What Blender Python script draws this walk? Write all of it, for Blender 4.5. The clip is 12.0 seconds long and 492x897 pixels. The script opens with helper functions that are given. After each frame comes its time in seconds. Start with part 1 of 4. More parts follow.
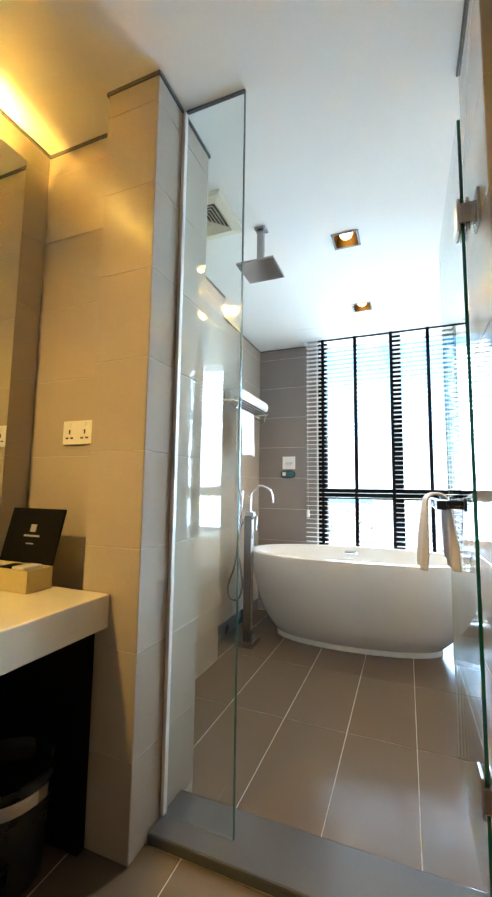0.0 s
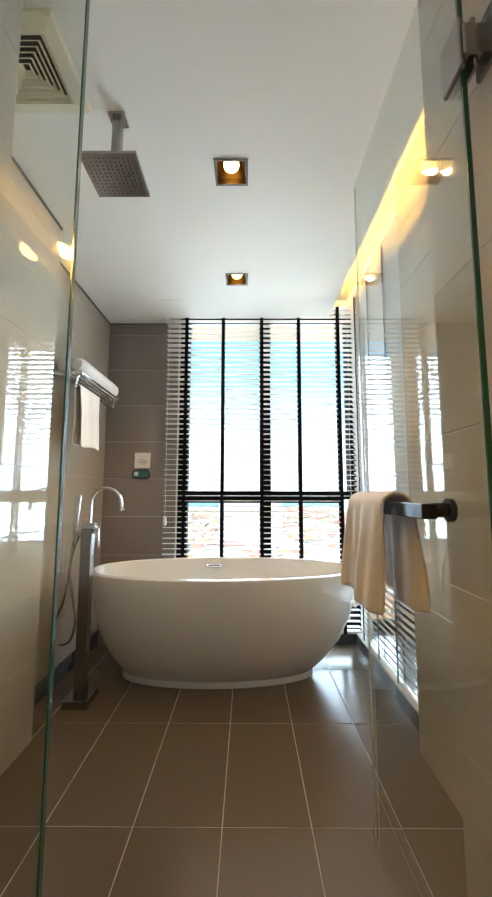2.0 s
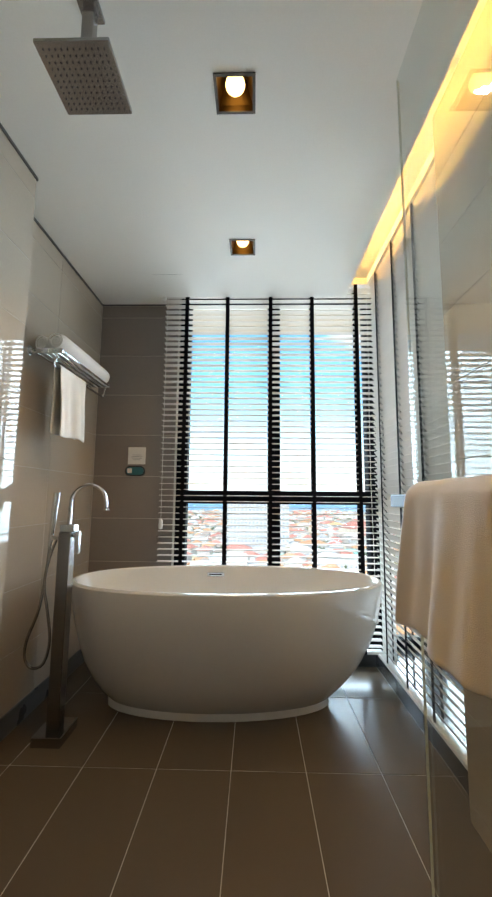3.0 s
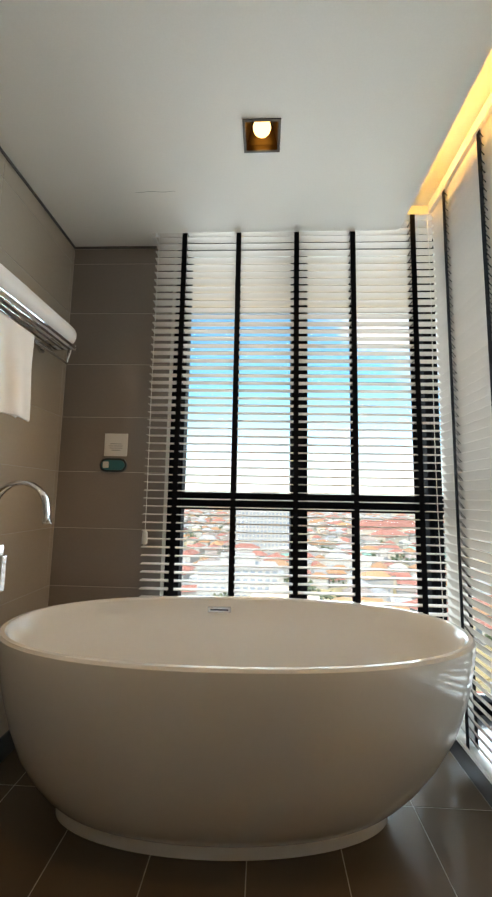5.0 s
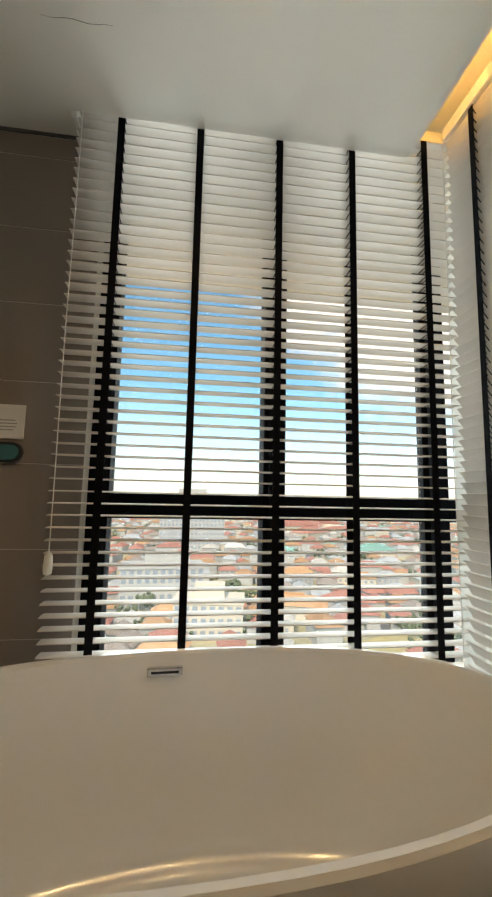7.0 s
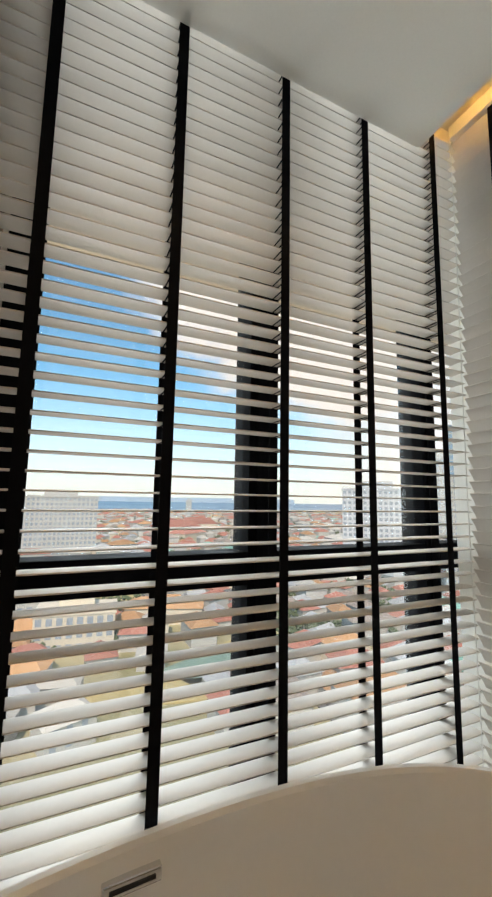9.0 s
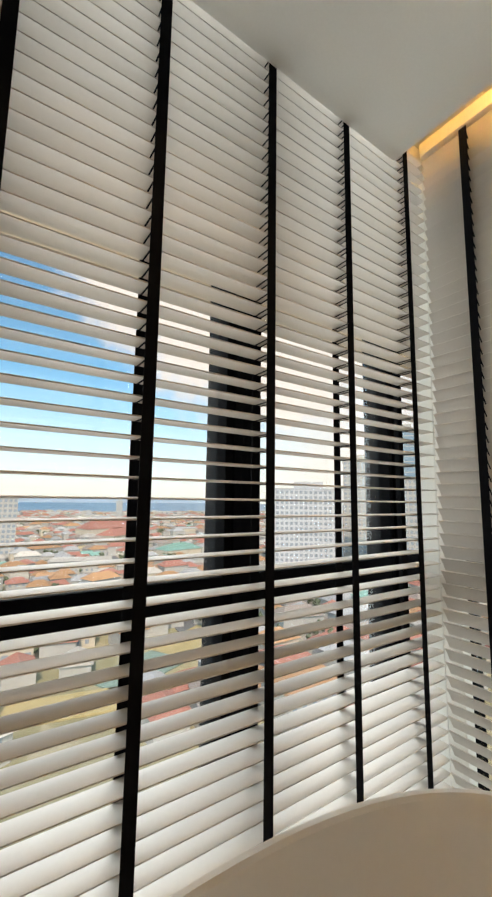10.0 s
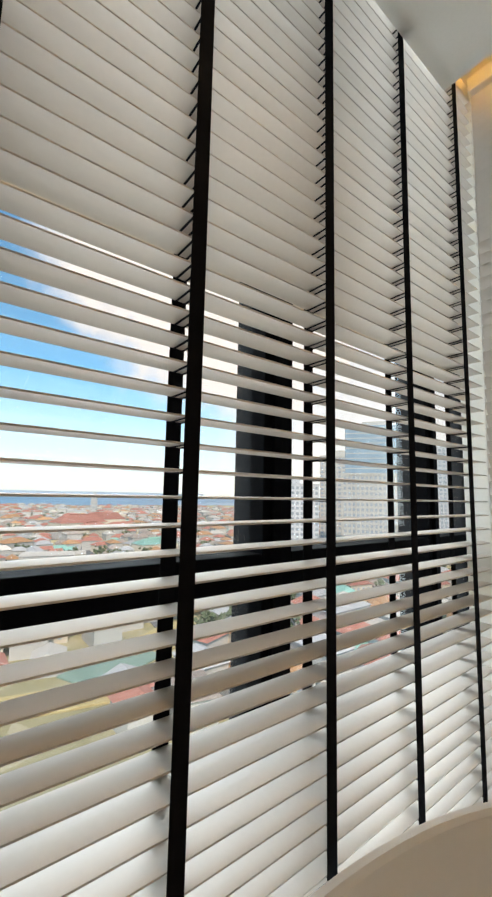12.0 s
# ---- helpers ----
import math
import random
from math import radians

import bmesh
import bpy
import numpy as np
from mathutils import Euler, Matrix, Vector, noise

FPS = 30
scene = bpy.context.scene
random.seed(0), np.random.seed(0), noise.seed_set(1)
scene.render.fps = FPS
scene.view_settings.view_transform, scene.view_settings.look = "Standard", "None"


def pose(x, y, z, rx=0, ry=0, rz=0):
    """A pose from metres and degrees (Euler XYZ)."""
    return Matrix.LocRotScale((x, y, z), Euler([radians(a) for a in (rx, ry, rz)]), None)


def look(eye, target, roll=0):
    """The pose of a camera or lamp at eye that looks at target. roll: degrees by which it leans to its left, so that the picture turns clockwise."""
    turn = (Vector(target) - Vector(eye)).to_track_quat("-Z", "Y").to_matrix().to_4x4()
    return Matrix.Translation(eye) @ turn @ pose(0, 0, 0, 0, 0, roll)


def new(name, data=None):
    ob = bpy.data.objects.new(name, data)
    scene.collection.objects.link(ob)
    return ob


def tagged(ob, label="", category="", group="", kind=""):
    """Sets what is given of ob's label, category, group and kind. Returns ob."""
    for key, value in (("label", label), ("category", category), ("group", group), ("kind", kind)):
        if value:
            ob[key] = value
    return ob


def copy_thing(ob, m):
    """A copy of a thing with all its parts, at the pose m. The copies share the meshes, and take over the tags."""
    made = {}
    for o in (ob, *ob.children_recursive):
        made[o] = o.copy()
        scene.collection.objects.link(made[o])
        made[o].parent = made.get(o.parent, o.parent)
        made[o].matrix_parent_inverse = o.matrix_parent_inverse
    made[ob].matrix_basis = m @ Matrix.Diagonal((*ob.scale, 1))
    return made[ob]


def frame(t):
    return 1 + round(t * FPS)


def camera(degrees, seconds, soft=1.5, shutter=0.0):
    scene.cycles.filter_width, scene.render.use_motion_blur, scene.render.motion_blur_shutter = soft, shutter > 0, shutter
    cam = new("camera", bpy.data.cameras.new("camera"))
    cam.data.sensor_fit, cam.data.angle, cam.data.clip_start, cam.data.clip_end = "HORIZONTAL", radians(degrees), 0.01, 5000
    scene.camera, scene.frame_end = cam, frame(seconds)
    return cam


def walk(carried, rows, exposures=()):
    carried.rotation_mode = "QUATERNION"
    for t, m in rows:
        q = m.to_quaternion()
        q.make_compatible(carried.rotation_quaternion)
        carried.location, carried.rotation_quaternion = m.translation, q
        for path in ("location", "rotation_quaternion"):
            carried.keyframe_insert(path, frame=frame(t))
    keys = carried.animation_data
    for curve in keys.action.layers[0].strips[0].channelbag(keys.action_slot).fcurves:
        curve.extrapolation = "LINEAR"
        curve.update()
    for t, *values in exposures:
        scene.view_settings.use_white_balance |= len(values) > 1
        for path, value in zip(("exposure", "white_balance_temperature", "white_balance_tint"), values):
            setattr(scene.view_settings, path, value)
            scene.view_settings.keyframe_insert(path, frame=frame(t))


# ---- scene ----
cam = camera(63.5, 12.0, soft=2.3)
PATH = [
    (0, (0.046, 0.067, 1.099), (-0.697, 1.913, 1.303), 0.8),
    (0.5, (-0.07, 0.157, 1.083), (-0.543, 2.088, 1.3), 0.4),
    (1, (-0.152, 0.287, 1.101), (-0.403, 2.259, 1.323), -0.1),
    (1.5, (-0.18, 0.43, 1.1), (-0.264, 2.414, 1.332), 0.1),
    (2, (-0.15, 0.599, 1.091), (-0.16, 2.586, 1.32), 0.1),
    (2.5, (-0.141, 0.756, 1.055), (-0.164, 2.741, 1.303), 0.3),
    (3, (-0.146, 0.933, 1.069), (-0.192, 2.918, 1.314), 0.5),
    (5, (-0.198, 1.639, 1.095), (-0.288, 3.622, 1.336), 1.1),
    (5.5, (-0.233, 1.806, 1.097), (-0.296, 3.791, 1.332), 1.2),
    (6, (-0.238, 1.96, 1.108), (-0.239, 3.947, 1.337), 1.1),
    (6.5, (-0.27, 2.103, 1.104), (-0.159, 4.086, 1.339), 1.2),
    (7, (-0.331, 2.214, 1.114), (-0.063, 4.182, 1.351), 1.2),
    (9, (-0.551, 2.686, 1.264), (0.289, 4.484, 1.515), 1.0),
    (9.5, (-0.587, 2.776, 1.304), (0.412, 4.49, 1.557), 0.9),
    (10, (-0.609, 2.82, 1.311), (0.513, 4.455, 1.567), 0.8),
    (10.5, (-0.63, 2.854, 1.301), (0.594, 4.417, 1.551), 0.7),
    (11, (-0.644, 2.896, 1.282), (0.617, 4.43, 1.52), 0.8),
    (11.5, (-0.63, 2.969, 1.255), (0.626, 4.507, 1.49), 1.0),
    (12, (-0.622, 3.053, 1.24), (0.592, 4.626, 1.472), 1.2),
]
EXPOSURES = [(0, 2.3, 6000, 10), (1.5, 1.78, 7300, 16), (3, 1.02, 7100, 15), (5, 0.78, 7800, 17), (6.5, 0.62, 8700, 18), (7, 0.36, 8600, 17), (9, 0.08, 8300, 20), (10.5, 0.12, 8700, 21), (12, 0.17, 8100, 20)]
walk(cam, [(t, look(eye, target, roll)) for t, eye, target, roll in PATH], EXPOSURES)

# ---- world and light ----
world = bpy.data.worlds.new("sky")
scene.world = world
world.use_nodes = True
wn = world.node_tree
sky = wn.nodes.new("ShaderNodeTexSky")
sky.sky_type = "NISHITA"
sky.sun_disc = False
sky.sun_elevation = radians(48)
sky.sun_rotation = radians(205)
sky.altitude = 100
sky.dust_density = 0.4
sky.ozone_density = 2.2
wn.nodes["Background"].inputs["Strength"].default_value = 0.20
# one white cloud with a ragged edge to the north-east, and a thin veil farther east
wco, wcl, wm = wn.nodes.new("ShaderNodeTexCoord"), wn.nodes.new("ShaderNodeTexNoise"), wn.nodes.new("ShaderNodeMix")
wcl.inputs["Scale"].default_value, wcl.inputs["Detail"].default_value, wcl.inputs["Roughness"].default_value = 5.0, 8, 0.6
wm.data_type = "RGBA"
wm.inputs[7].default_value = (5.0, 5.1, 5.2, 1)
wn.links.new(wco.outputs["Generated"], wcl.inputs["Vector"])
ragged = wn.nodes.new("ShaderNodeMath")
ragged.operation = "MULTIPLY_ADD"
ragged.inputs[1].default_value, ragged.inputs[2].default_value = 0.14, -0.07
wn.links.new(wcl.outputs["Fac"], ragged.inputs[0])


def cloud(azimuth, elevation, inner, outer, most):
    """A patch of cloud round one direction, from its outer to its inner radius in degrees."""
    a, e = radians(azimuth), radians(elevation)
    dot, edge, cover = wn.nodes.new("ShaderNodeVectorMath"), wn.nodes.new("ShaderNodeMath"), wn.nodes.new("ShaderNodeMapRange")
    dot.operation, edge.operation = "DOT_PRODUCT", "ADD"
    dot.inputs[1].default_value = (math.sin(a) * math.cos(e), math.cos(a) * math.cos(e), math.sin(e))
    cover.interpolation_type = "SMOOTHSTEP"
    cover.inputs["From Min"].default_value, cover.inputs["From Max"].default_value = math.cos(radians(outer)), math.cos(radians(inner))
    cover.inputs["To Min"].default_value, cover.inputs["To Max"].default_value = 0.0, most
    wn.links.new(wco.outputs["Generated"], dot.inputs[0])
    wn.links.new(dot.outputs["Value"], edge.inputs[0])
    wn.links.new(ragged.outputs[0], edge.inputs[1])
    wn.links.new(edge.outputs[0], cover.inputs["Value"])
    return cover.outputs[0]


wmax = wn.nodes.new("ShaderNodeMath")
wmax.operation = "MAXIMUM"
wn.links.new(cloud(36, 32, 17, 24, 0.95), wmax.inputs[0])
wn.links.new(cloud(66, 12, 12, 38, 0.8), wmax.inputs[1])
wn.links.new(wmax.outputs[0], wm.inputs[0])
wt = wn.nodes.new("ShaderNodeVectorMath")
wt.operation = "MULTIPLY"
wt.inputs[1].default_value = (0.46, 1.02, 1.12)
wn.links.new(sky.outputs[0], wt.inputs[0])
# pale haze towards the horizon
wsep, wrange, whaze = wn.nodes.new("ShaderNodeSeparateXYZ"), wn.nodes.new("ShaderNodeMapRange"), wn.nodes.new("ShaderNodeMix")
wrange.interpolation_type = "SMOOTHSTEP"
wrange.inputs["From Min"].default_value, wrange.inputs["From Max"].default_value = -0.02, 0.30
wrange.inputs["To Min"].default_value, wrange.inputs["To Max"].default_value = 0.85, 0.0
whaze.data_type = "RGBA"
whaze.inputs[7].default_value = (4.8, 5.2, 5.6, 1)
wn.links.new(wco.outputs["Generated"], wsep.inputs[0])
wn.links.new(wsep.outputs[2], wrange.inputs["Value"])
wn.links.new(wrange.outputs[0], whaze.inputs[0])
wn.links.new(wt.outputs[0], whaze.inputs[6])
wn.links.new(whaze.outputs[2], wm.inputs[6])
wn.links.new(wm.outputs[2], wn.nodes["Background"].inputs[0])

sun_dir = Vector((math.sin(radians(205)) * math.cos(radians(48)), math.cos(radians(205)) * math.cos(radians(48)), math.sin(radians(48))))
sun = new("sun", bpy.data.lights.new("sun", "SUN"))
sun.data.energy, sun.data.angle, sun.data.color = 3.6, radians(0.5), (1.0, 0.95, 0.88)
sun.matrix_world = look(sun_dir * 40, (0, 0, 0))


def window_light(name, eye, target, w, h, watts, spread):
    """Sky light that enters through one window opening."""
    lamp = new(name, bpy.data.lights.new(name, "AREA"))
    lamp.data.shape, lamp.data.size, lamp.data.size_y = "RECTANGLE", w, h
    lamp.data.energy, lamp.data.color = watts, (0.59, 0.815, 1.0)
    lamp.data.spread = radians(spread)
    lamp.matrix_world = look(eye, target)
    return lamp


window_light("window_light_far", (0.5, 6.2, 1.75), (0.2, 4.2, 1.30), 5.6, 2.7, 255, 120)
window_light("window_light_side", (1.22, 3.04, 1.15), (0.22, 3.04, 1.50), 1.2, 2.0, 12, 130)


def spot(name, x, y, watts, color=(1.0, 0.86, 0.68), cone=75):
    """The lamp inside a recessed downlight."""
    lamp = new(name, bpy.data.lights.new(name, "SPOT"))
    lamp.data.energy, lamp.data.color = watts, color
    lamp.data.spot_size, lamp.data.spot_blend, lamp.data.shadow_soft_size = radians(cone), 0.6, 0.016
    lamp.matrix_world = look((x, y, 2.458), (x, y, 0))
    return lamp


spot("downlight_beam", -0.222, 2.142, 24, (1.0, 0.72, 0.38), 125)
spot("downlight_beam", -0.222, 2.988, 15, (1.0, 0.72, 0.38), 128)
# unseen lamp added to brighten the vanity end with warm light
vanity_fill_lamp = spot("vanity_fill_beam", -1.15, -0.30, 30, (1.0, 0.62, 0.15), 150)
vanity_fill_lamp.data.shadow_soft_size = 0.06


# ---- materials ----
def material(name, color, rough=0.5, metal=0.0, vary=0.0, scale=8.0, fine=120.0, bump=0.0, spread=0.0, coat=0.0, trans=0.0, spec=0.5):
    """A principled surface with colour variation at two scales, grain relief and a small change from piece to piece."""
    m = bpy.data.materials.new(name)
    m.use_nodes = True
    n, l = m.node_tree.nodes, m.node_tree.links
    b = n["Principled BSDF"]
    b.inputs["Base Color"].default_value = (*color, 1)
    b.inputs["Roughness"].default_value = rough
    b.inputs["Metallic"].default_value = metal
    b.inputs["Coat Weight"].default_value = coat
    b.inputs["Coat Roughness"].default_value = 0.08
    b.inputs["Specular IOR Level"].default_value = spec
    coord = n.new("ShaderNodeTexCoord")
    info = n.new("ShaderNodeObjectInfo")
    if vary or spread:
        shift = n.new("ShaderNodeVectorMath")
        shift.operation = "MULTIPLY_ADD"
        shift.inputs[1].default_value = (1, 1, 1)
        l.new(coord.outputs["Object"], shift.inputs[0])
        off = n.new("ShaderNodeMath")
        off.operation = "MULTIPLY"
        off.inputs[1].default_value = 37.0
        l.new(info.outputs["Random"], off.inputs[0])
        l.new(off.outputs[0], shift.inputs[2])
        a = n.new("ShaderNodeTexNoise")
        a.inputs["Scale"].default_value, a.inputs["Detail"].default_value = scale, 5
        c = n.new("ShaderNodeTexNoise")
        c.inputs["Scale"].default_value, c.inputs["Detail"].default_value = fine, 3
        l.new(shift.outputs[0], a.inputs["Vector"])
        l.new(shift.outputs[0], c.inputs["Vector"])
        add = n.new("ShaderNodeMath")
        add.operation = "ADD"
        l.new(a.outputs["Fac"], add.inputs[0])
        l.new(c.outputs["Fac"], add.inputs[1])
        ramp = n.new("ShaderNodeMapRange")
        ramp.inputs["From Min"].default_value, ramp.inputs["From Max"].default_value = 0.6, 1.4
        ramp.inputs["To Min"].default_value, ramp.inputs["To Max"].default_value = 1 - vary, 1 + vary
        l.new(add.outputs[0], ramp.inputs["Value"])
        per = n.new("ShaderNodeMapRange")
        per.inputs["To Min"].default_value, per.inputs["To Max"].default_value = 1 - spread, 1 + spread
        l.new(info.outputs["Random"], per.inputs["Value"])
        mul = n.new("ShaderNodeMath")
        mul.operation = "MULTIPLY"
        l.new(ramp.outputs[0], mul.inputs[0])
        l.new(per.outputs[0], mul.inputs[1])
        tint = n.new("ShaderNodeVectorMath")
        tint.operation = "SCALE"
        tint.inputs[0].default_value = color
        l.new(mul.outputs[0], tint.inputs["Scale"])
        l.new(tint.outputs[0], b.inputs["Base Color"])
        rr = n.new("ShaderNodeMapRange")
        rr.inputs["From Min"].default_value, rr.inputs["From Max"].default_value = 0.3, 0.7
        rr.inputs["To Min"].default_value, rr.inputs["To Max"].default_value = rough * 0.85, min(1, rough * 1.15)
        l.new(a.outputs["Fac"], rr.inputs["Value"])
        l.new(rr.outputs[0], b.inputs["Roughness"])
        if bump:
            bu = n.new("ShaderNodeBump")
            bu.inputs["Strength"].default_value, bu.inputs["Distance"].default_value = bump, 0.002
            l.new(c.outputs["Fac"], bu.inputs["Height"])
            l.new(bu.outputs[0], b.inputs["Normal"])
    if trans:
        t = n.new("ShaderNodeBsdfTranslucent")
        t.inputs[0].default_value = (*color, 1)
        mix = n.new("ShaderNodeMixShader")
        mix.inputs[0].default_value = trans
        l.new(b.outputs[0], mix.inputs[1])
        l.new(t.outputs[0], mix.inputs[2])
        l.new(mix.outputs[0], n["Material Output"].inputs[0])
    return m


def glass_material(name, tint, ior=1.5, rough=0.0, haze_share=0.0):
    """Clear sheet glass: lets the view through and mirrors by Fresnel; the last share is pale scatter that stands in
    for haze outdoors.
    """
    m = bpy.data.materials.new(name)
    m.use_nodes = True
    n, l = m.node_tree.nodes, m.node_tree.links
    n.remove(n["Principled BSDF"])
    t, g, f, mix = n.new("ShaderNodeBsdfTransparent"), n.new("ShaderNodeBsdfGlossy"), n.new("ShaderNodeLayerWeight"), n.new("ShaderNodeMixShader")
    p, a = n.new("ShaderNodeMath"), n.new("ShaderNodeMath")
    t.inputs[0].default_value = (*tint, 1)
    g.inputs["Roughness"].default_value = rough
    f.inputs[0].default_value = 0.5
    r0 = ((ior - 1) / (ior + 1)) ** 2
    p.operation, a.operation = "POWER", "MULTIPLY_ADD"
    p.inputs[1].default_value, a.inputs[1].default_value, a.inputs[2].default_value = 5.0, 1 - r0, r0
    l.new(f.outputs["Facing"], p.inputs[0])
    l.new(p.outputs[0], a.inputs[0])
    l.new(a.outputs[0], mix.inputs[0])
    l.new(t.outputs[0], mix.inputs[1])
    l.new(g.outputs[0], mix.inputs[2])
    l.new(mix.outputs[0], n["Material Output"].inputs[0])
    # pale scatter added to wash the view out as haze would
    if haze_share:
        haze_bsdf, both = n.new("ShaderNodeBsdfTranslucent"), n.new("ShaderNodeMixShader")
        both.inputs[0].default_value = haze_share
        l.new(mix.outputs[0], both.inputs[1])
        l.new(haze_bsdf.outputs[0], both.inputs[2])
        l.new(both.outputs[0], n["Material Output"].inputs[0])
    return m


def glow_material(name, color, strength):
    m = bpy.data.materials.new(name)
    m.use_nodes = True
    n, l = m.node_tree.nodes, m.node_tree.links
    n.remove(n["Principled BSDF"])
    e = n.new("ShaderNodeEmission")
    e.inputs[0].default_value, e.inputs[1].default_value = (*color, 1), strength
    l.new(e.outputs[0], n["Material Output"].inputs[0])
    return m


M_wall_tile = material("taupe_wall_tile", (0.46, 0.39, 0.315), 0.024, vary=0.035, scale=3, fine=90, spread=0.03, bump=0.02)
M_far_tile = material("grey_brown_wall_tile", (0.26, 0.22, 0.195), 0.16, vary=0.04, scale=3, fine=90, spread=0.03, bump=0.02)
M_floor_tile = material("brown_grey_floor_tile", (0.140, 0.105, 0.074), 0.21, vary=0.035, scale=2.5, fine=260, spread=0.04, bump=0.05)
M_grout = material("pale_grout", (0.50, 0.45, 0.39), 0.85, vary=0.08, scale=10, fine=200, bump=0.1)
M_wall_grout = material("taupe_grout", (0.50, 0.45, 0.39), 0.85, vary=0.06, scale=10, fine=200, bump=0.1)
M_skirting = material("dark_grey_skirting", (0.075, 0.075, 0.080), 0.3, vary=0.05, scale=4, fine=140, bump=0.04)
M_kerb = material("dark_kerb_stone", (0.085, 0.084, 0.088), 0.2, vary=0.05, scale=4, fine=140, bump=0.05)
M_paint = material("white_ceiling_paint", (0.84, 0.815, 0.76), 0.75, vary=0.025, scale=2, fine=150, bump=0.06)
M_gap_dark = material("dark_gap_tone", (0.10, 0.09, 0.08), 0.5, vary=0.05)
M_tub = material("white_acrylic", (0.82, 0.80, 0.77), 0.16, vary=0.015, scale=3, fine=60, coat=0.3)
M_chrome = material("polished_chrome", (0.72, 0.73, 0.74), 0.10, metal=1.0, vary=0.03, scale=12, fine=80)
M_steel = material("brushed_steel", (0.36, 0.35, 0.345), 0.24, metal=1.0, vary=0.015, scale=6, fine=300, bump=0.01)
M_dark_metal = material("dark_bronze_metal", (0.10, 0.09, 0.08), 0.35, metal=0.9, vary=0.06)
M_baffle = material("dark_gold_reflector", (0.085, 0.05, 0.017), 0.4, metal=1.0, vary=0.05)
M_slat = material("cream_slat", (0.72, 0.665, 0.61), 0.75, vary=0.03, scale=6, fine=100, spread=0.02, trans=0.10, spec=0.12)
M_soffit = material("pale_soffit_plaster", (0.84, 0.70, 0.61), 0.85, vary=0.04, scale=0.8, fine=30, bump=0.05)
M_tape = material("black_cloth_tape", (0.005, 0.005, 0.007), 0.9, vary=0.15, scale=30, fine=500, bump=0.2, spec=0.1)
M_frame = material("black_window_aluminium", (0.005, 0.005, 0.006), 0.85, vary=0.1, scale=10, spec=0.02)
M_white_plastic = material("white_plastic", (0.80, 0.78, 0.74), 0.35, vary=0.02)
M_cream_plastic = material("cream_plastic", (0.74, 0.68, 0.52), 0.42, vary=0.03)
M_black_plastic = material("black_plastic", (0.015, 0.016, 0.018), 0.30, vary=0.05)
M_teal = material("teal_plastic", (0.02, 0.13, 0.15), 0.35, vary=0.05)
M_paper = material("white_card", (0.78, 0.77, 0.75), 0.7, vary=0.02)
M_print = material("grey_print", (0.35, 0.35, 0.36), 0.8, vary=0.02)
M_towel = material("white_terry", (0.80, 0.77, 0.73), 0.95, vary=0.05, scale=14, fine=700, bump=0.35)
M_towel_beige = material("beige_terry", (0.70, 0.65, 0.635), 0.95, vary=0.05, scale=14, fine=700, bump=0.35)
M_counter = material("cream_stone_counter", (0.80, 0.74, 0.60), 0.19, vary=0.03, scale=14, fine=160)
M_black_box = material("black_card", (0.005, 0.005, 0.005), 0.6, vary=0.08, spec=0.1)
M_gold_box = material("pale_gold_card", (0.62, 0.50, 0.22), 0.35, vary=0.06, scale=20)
M_mirror = material("mirror_silver", (0.88, 0.89, 0.88), 0.01, metal=1.0)
M_glass = glass_material("clear_glass", (0.95, 0.975, 0.965))
# the pane's slight scatter imitates haze over the city
M_pane = glass_material("window_pane", (0.94, 0.97, 0.98), haze_share=0.006)
M_pale_edge = material("pale_glass_edge", (0.62, 0.62, 0.50), 0.15, vary=0.05, coat=0.5)
M_bar = material("dark_square_bar", (0.05, 0.055, 0.065), 0.3, metal=0.8, vary=0.05)
M_green_edge = material("green_glass_edge", (0.006, 0.085, 0.055), 0.12, vary=0.1, coat=0.5)
M_lamp = glow_material("lamp_glow", (1.0, 0.66, 0.24), 2.6)
M_led = glow_material("warm_led", (1.0, 0.62, 0.18), 32.0)
M_led_vanity = glow_material("warm_vanity_led", (1.0, 0.58, 0.10), 130.0)
# tint chosen to limit and warm the light these walls bounce
M_bounce_wall = material("bounce_wall_tone", (0.32, 0.25, 0.175), 0.8, vary=0.05)
M_outer = material("plain_outer_wall", (0.46, 0.44, 0.42), 0.8, vary=0.05)

# ---- building blocks ----


def box(bm, x0, x1, y0, y1, z0, z1, bevel=0.0, seg=2):
    made = bmesh.ops.create_cube(bm, size=1.0, matrix=Matrix.LocRotScale(((x0 + x1) / 2, (y0 + y1) / 2, (z0 + z1) / 2), None, (x1 - x0, y1 - y0, z1 - z0)))
    if bevel:
        edges = list({e for v in made["verts"] for e in v.link_edges})
        bmesh.ops.bevel(bm, geom=edges, offset=bevel, segments=seg, affect="EDGES", profile=0.5)
    return bm


def boxed(*args, **kw):
    return box(bmesh.new(), *args, **kw)


